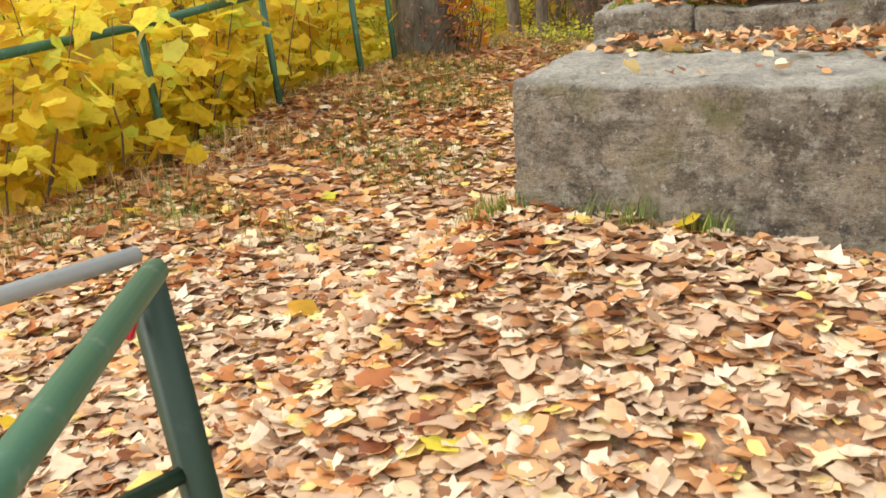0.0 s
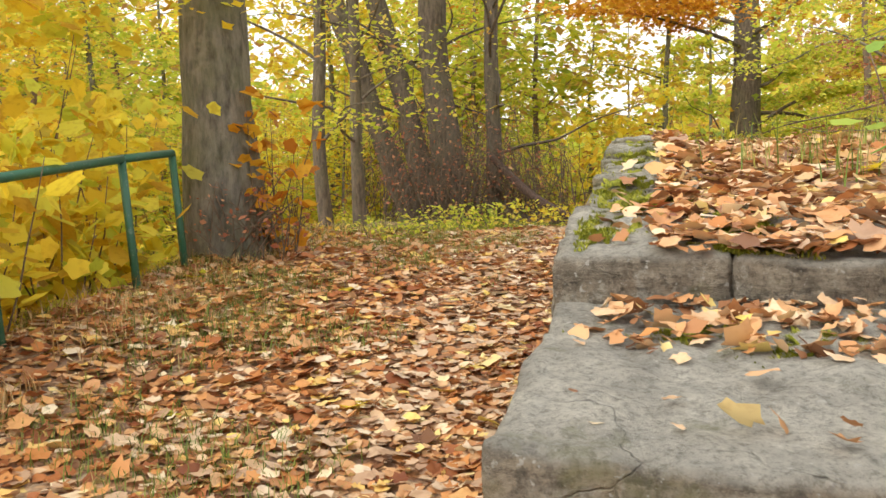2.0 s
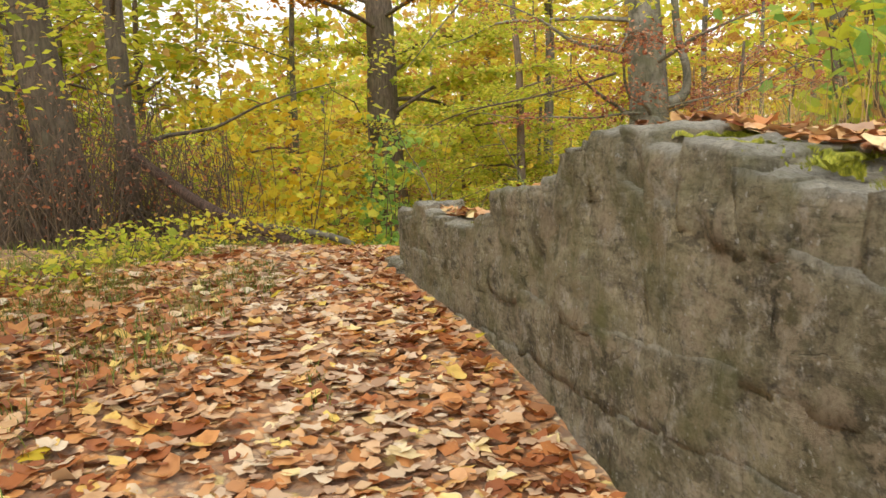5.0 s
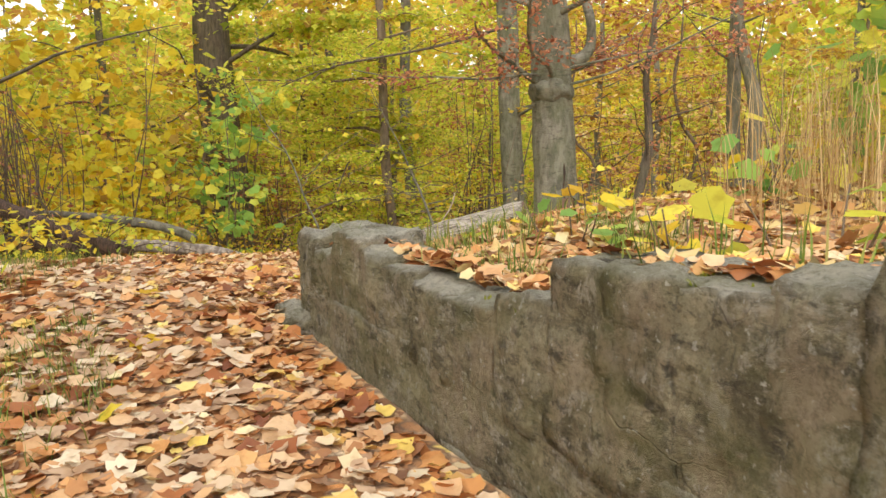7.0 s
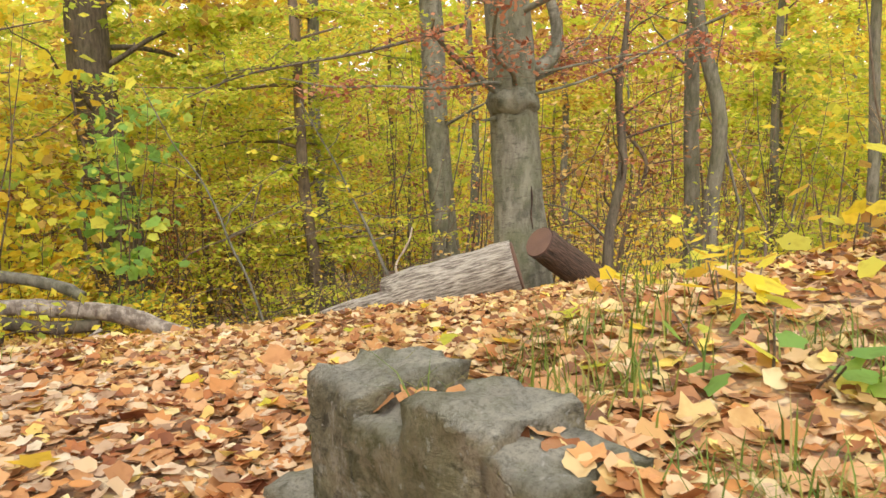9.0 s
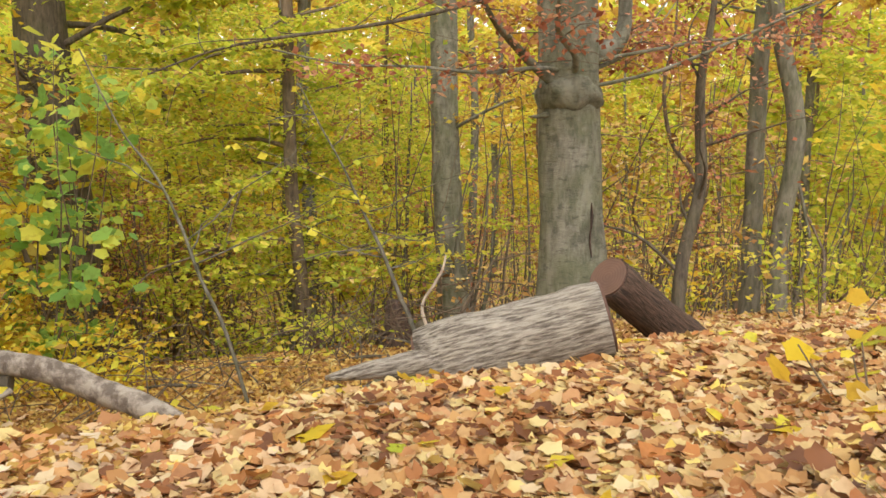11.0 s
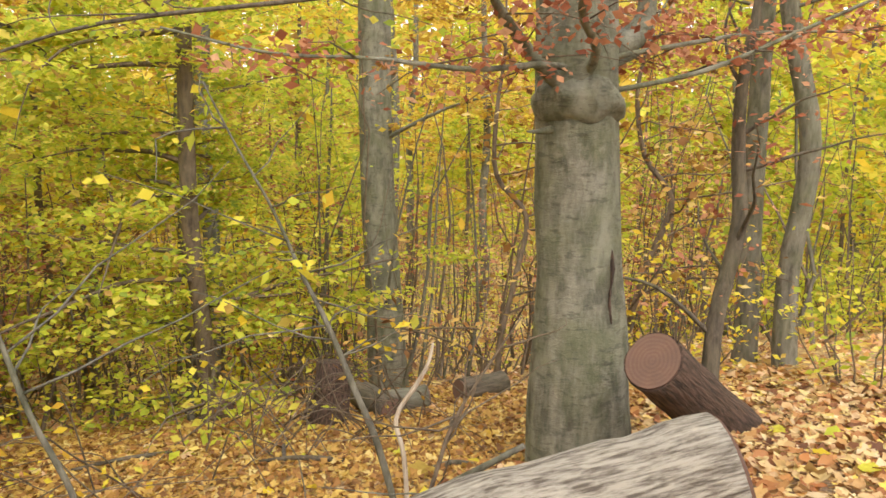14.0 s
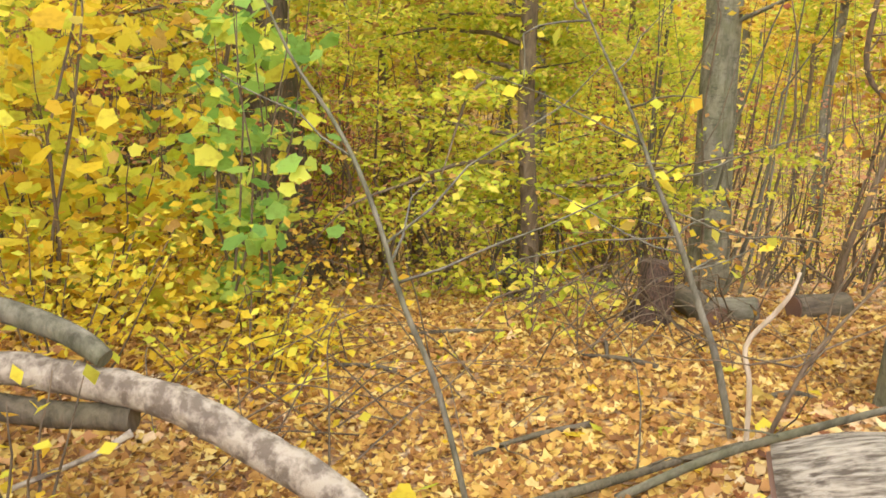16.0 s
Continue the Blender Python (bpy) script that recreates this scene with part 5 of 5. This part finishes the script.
litter("leaf_litter", "golden leaves covering the woodland floor", 40000, (7, 30, 8, 28), 7, 0.085, lambda x, y, r: ((x > 12.5) | (y > 16)) & (r < 30 / ((x - 6) ** 2 + (y - 12.5) ** 2) + 0.28), "lobed", 0.35, 0.3, M_WOODLEAF)
litter("leaf_litter", "brown leaves covering the woodland floor", 24000, (7, 30, 6, 28), 8, 0.085, lambda x, y, r: (x > 12.5) | (y > 16), "lobed", 0.35, 0.3)
litter("leaf_litter", "scattered bright yellow maple leaves on the ground", 620, (-3, 11, 0, 15), 9, 0.12, lambda x, y, r: off_stone(x, y) & ((r < 0.35) | (x > 6)), "maple", 0.2, 0.3, M_YELLOW, 0.03)


def grass(name, label, n, box, seed, height, keep, material=None, width=0.004, lean=0.35):
    p, _ = scatter(n, box, seed, keep)
    return tagged(put(name, blades(name, p, height, width, lean, seed), material or M_GRASS), label, "grass", kind="stuff")


def tufts(u, w, centre, r):
    return np.exp(-((u - centre[0]) ** 2 + (w - centre[1]) ** 2) / r ** 2)


def front_grass(x, y, r):
    u, w = to_wall(x, y)
    d = sum(tufts(u, w, c, s) for c, s in (((-0.1, -0.06), 0.13), ((-0.06, 0.4), 0.07), ((-0.08, 0.62), 0.08), ((-0.07, 0.92), 0.09), ((-0.02, -0.2), 0.1)))
    return (u < -0.01) & (r < d)


grass("grass_tuft", "green grass tufts at the foot of the stone block", 15000, (0.4, 3.0, 3.0, 5.2), 11, 0.13, front_grass, lean=0.5)
grass("path_grass", "sparse short grass beside the path", 95000, (-3.5, 6, 5, 14), 12, 0.1,
      lambda x, y, r: off_stone(x, y) & (to_wall(x, y)[1] < -1.0) & (r < 0.6 * smoothstep(0.62, 0.85, patchy(x, y, 1.3)) + 0.75 * smoothstep(-1.2, -2.2, to_wall(x, y)[1]) * smoothstep(0.35, 0.75, patchy(x, y, 1.7))), lean=0.75, width=0.003)
grass("dry_grass", "pale dry grass under the yellow maples", 30000, (-5, 2.5, 4, 14), 13, 0.16, lambda x, y, r: (-0.9 * (lower(x, y)[0] + 1.25) + 0.43 * (lower(x, y)[1] - 7.56) > -0.45) & (r < patchy(x, y)), M_DRY, lean=0.6)
grass("crest_grass", "yellowing grass along the crest of the path", 30000, (-1, 8, 10, 16), 14, 0.11, lambda x, y, r: (y > 10.5 + 0.42 * x + 0.9) & (r < 0.3 + 0.7 * patchy(x, y)) & (x < 5.5), M_GRASS, lean=0.5)
grass("terrace_grass", "green and yellow grass among leaves on the terrace", 30000, (1, 9, 3, 12), 15, 0.2, lambda x, y, r: (to_wall(x, y)[1] > 0.42) & (to_wall(x, y)[1] < 4) & (to_wall(x, y)[0] > 1.9) & (to_wall(x, y)[0] < 9.6) & (r < sum(tufts(to_wall(x, y)[0], to_wall(x, y)[1], c, 0.2) for c in ((2.6, 1.3), (3.1, 0.9), (2.3, 2.2), (4.0, 1.4), (5.0, 0.7), (5.6, 1.1), (5.3, 0.35), (5.9, 0.3), (7.3, 0.4), (8.2, 0.5), (6.4, 0.6), (6.9, 0.9), (7.4, 1.5), (8.0, 0.8), (8.4, 1.3), (8.9, 2.0), (3.6, 2.2), (4.6, 2.0)))))
grass("rim_grass", "green and straw-coloured grass along the low rim of the wall", 26000, (3.0, 6.6, 7.6, 12.2), 17, 0.13,
      lambda x, y, r: (to_wall(x, y)[0] > 4.95) & (to_wall(x, y)[0] < 9.2) & (to_wall(x, y)[1] > 0.12) & (to_wall(x, y)[1] < 1.6) & (r < smoothstep(0.55, 0.95, patchy(x, y, 3.1)) * 0.5), lean=1.2, width=0.0028)
grass("tall_dry_grass", "tall pale dry grass standing on the terrace", 26000, (2.5, 11, 3, 12), 16, 0.9, lambda x, y, r: (to_wall(x, y)[1] > 1.9) & (to_wall(x, y)[1] < 5.5) & (to_wall(x, y)[0] > 4.2) & (to_wall(x, y)[0] < 8.2) & (r < patchy(x, y, 1.5)), M_DRY, 0.0026, 0.4)


def moss_patch(label, n, keep, seed):
    p, g = scatter(n, (0, 6, 2, 12), seed, keep)
    p[:, 2] -= 0.006
    return tagged(put("moss", blades("moss", p, 0.014, 0.004, 0.5, seed), M_MOSS), label, "moss", kind="stuff")


moss_patch("green moss along the edge of the upper step", 22000, lambda x, y, r: (to_wall(x, y)[0] > 1.16) & (to_wall(x, y)[0] < 1.75) & (to_wall(x, y)[1] > 0.03) & (to_wall(x, y)[1] < 0.75) & (patchy(x, y, 4) > 0.42) & (r < 0.9), 21)
moss_patch("green moss on the coping of the wall", 26000, lambda x, y, r: (to_wall(x, y)[0] > 1.8) & (to_wall(x, y)[0] < 8.0) & (to_wall(x, y)[1] > 0.0) & (to_wall(x, y)[1] < 0.4) & (patchy(x, y, 3.0) > 0.55), 22)
moss_patch("thin moss on the lower step", 20000, lambda x, y, r: (to_wall(x, y)[0] > 0.5) & (to_wall(x, y)[0] < 1.1) & (to_wall(x, y)[1] > 0.05) & (to_wall(x, y)[1] < 2.5) & (patchy(x, y, 4.5) > 0.66) & (r < 0.6), 23)


def moss_cushion(u, w, r, seed):
    """A ragged cushion of moss: short crowded shoots, thinning out at its rim."""
    g = np.random.default_rng(seed)
    c = from_wall(u, w, 0)
    n = int(150000 * r * r) + 250
    a, d = g.uniform(0, 2 * np.pi, n), np.sqrt(g.random(n)) * r
    d = d * (1 + 0.45 * np.sin(3 * a + seed) + 0.3 * np.sin(7 * a + 2.1 * seed))
    turn = g.uniform(0, 3.14)
    x, y = 1.4 * d * np.cos(a), 0.8 * d * np.sin(a)
    x, y = c.x + x * np.cos(turn) - y * np.sin(turn), c.y + x * np.sin(turn) + y * np.cos(turn)
    uu, ww = to_wall(x, y)
    ok = (uu > 0.02) & (ww > 0.02) & ~((uu > 1.02) & (uu < 1.14))
    x, y = x[ok], y[ok]
    z = top_of(x, y) - 0.012 + 0.012 * np.sin(60 * x) * np.sin(55 * y)
    ob = put("moss_cushion", blades("moss_cushion", np.stack((x, y, z), -1), 0.016, 0.0032, 0.8, seed), M_MOSS)
    return tagged(ob, "low yellow-green moss cushion on the old stone", "moss", "moss cushions")


random.seed(17)
for k in range(44):
    if k < 16:
        u, w, r = random.uniform(1.2, 1.75), random.uniform(0.08, 0.7), random.uniform(0.05, 0.12)
    elif k < 26:
        u, w, r = random.uniform(0.6, 1.0), random.uniform(0.1, 2.4), random.uniform(0.04, 0.09)
    else:
        u, w, r = random.uniform(1.8, 6.2), random.uniform(0.1, 0.34), random.uniform(0.05, 0.1)
    moss_cushion(u, w, r, k)
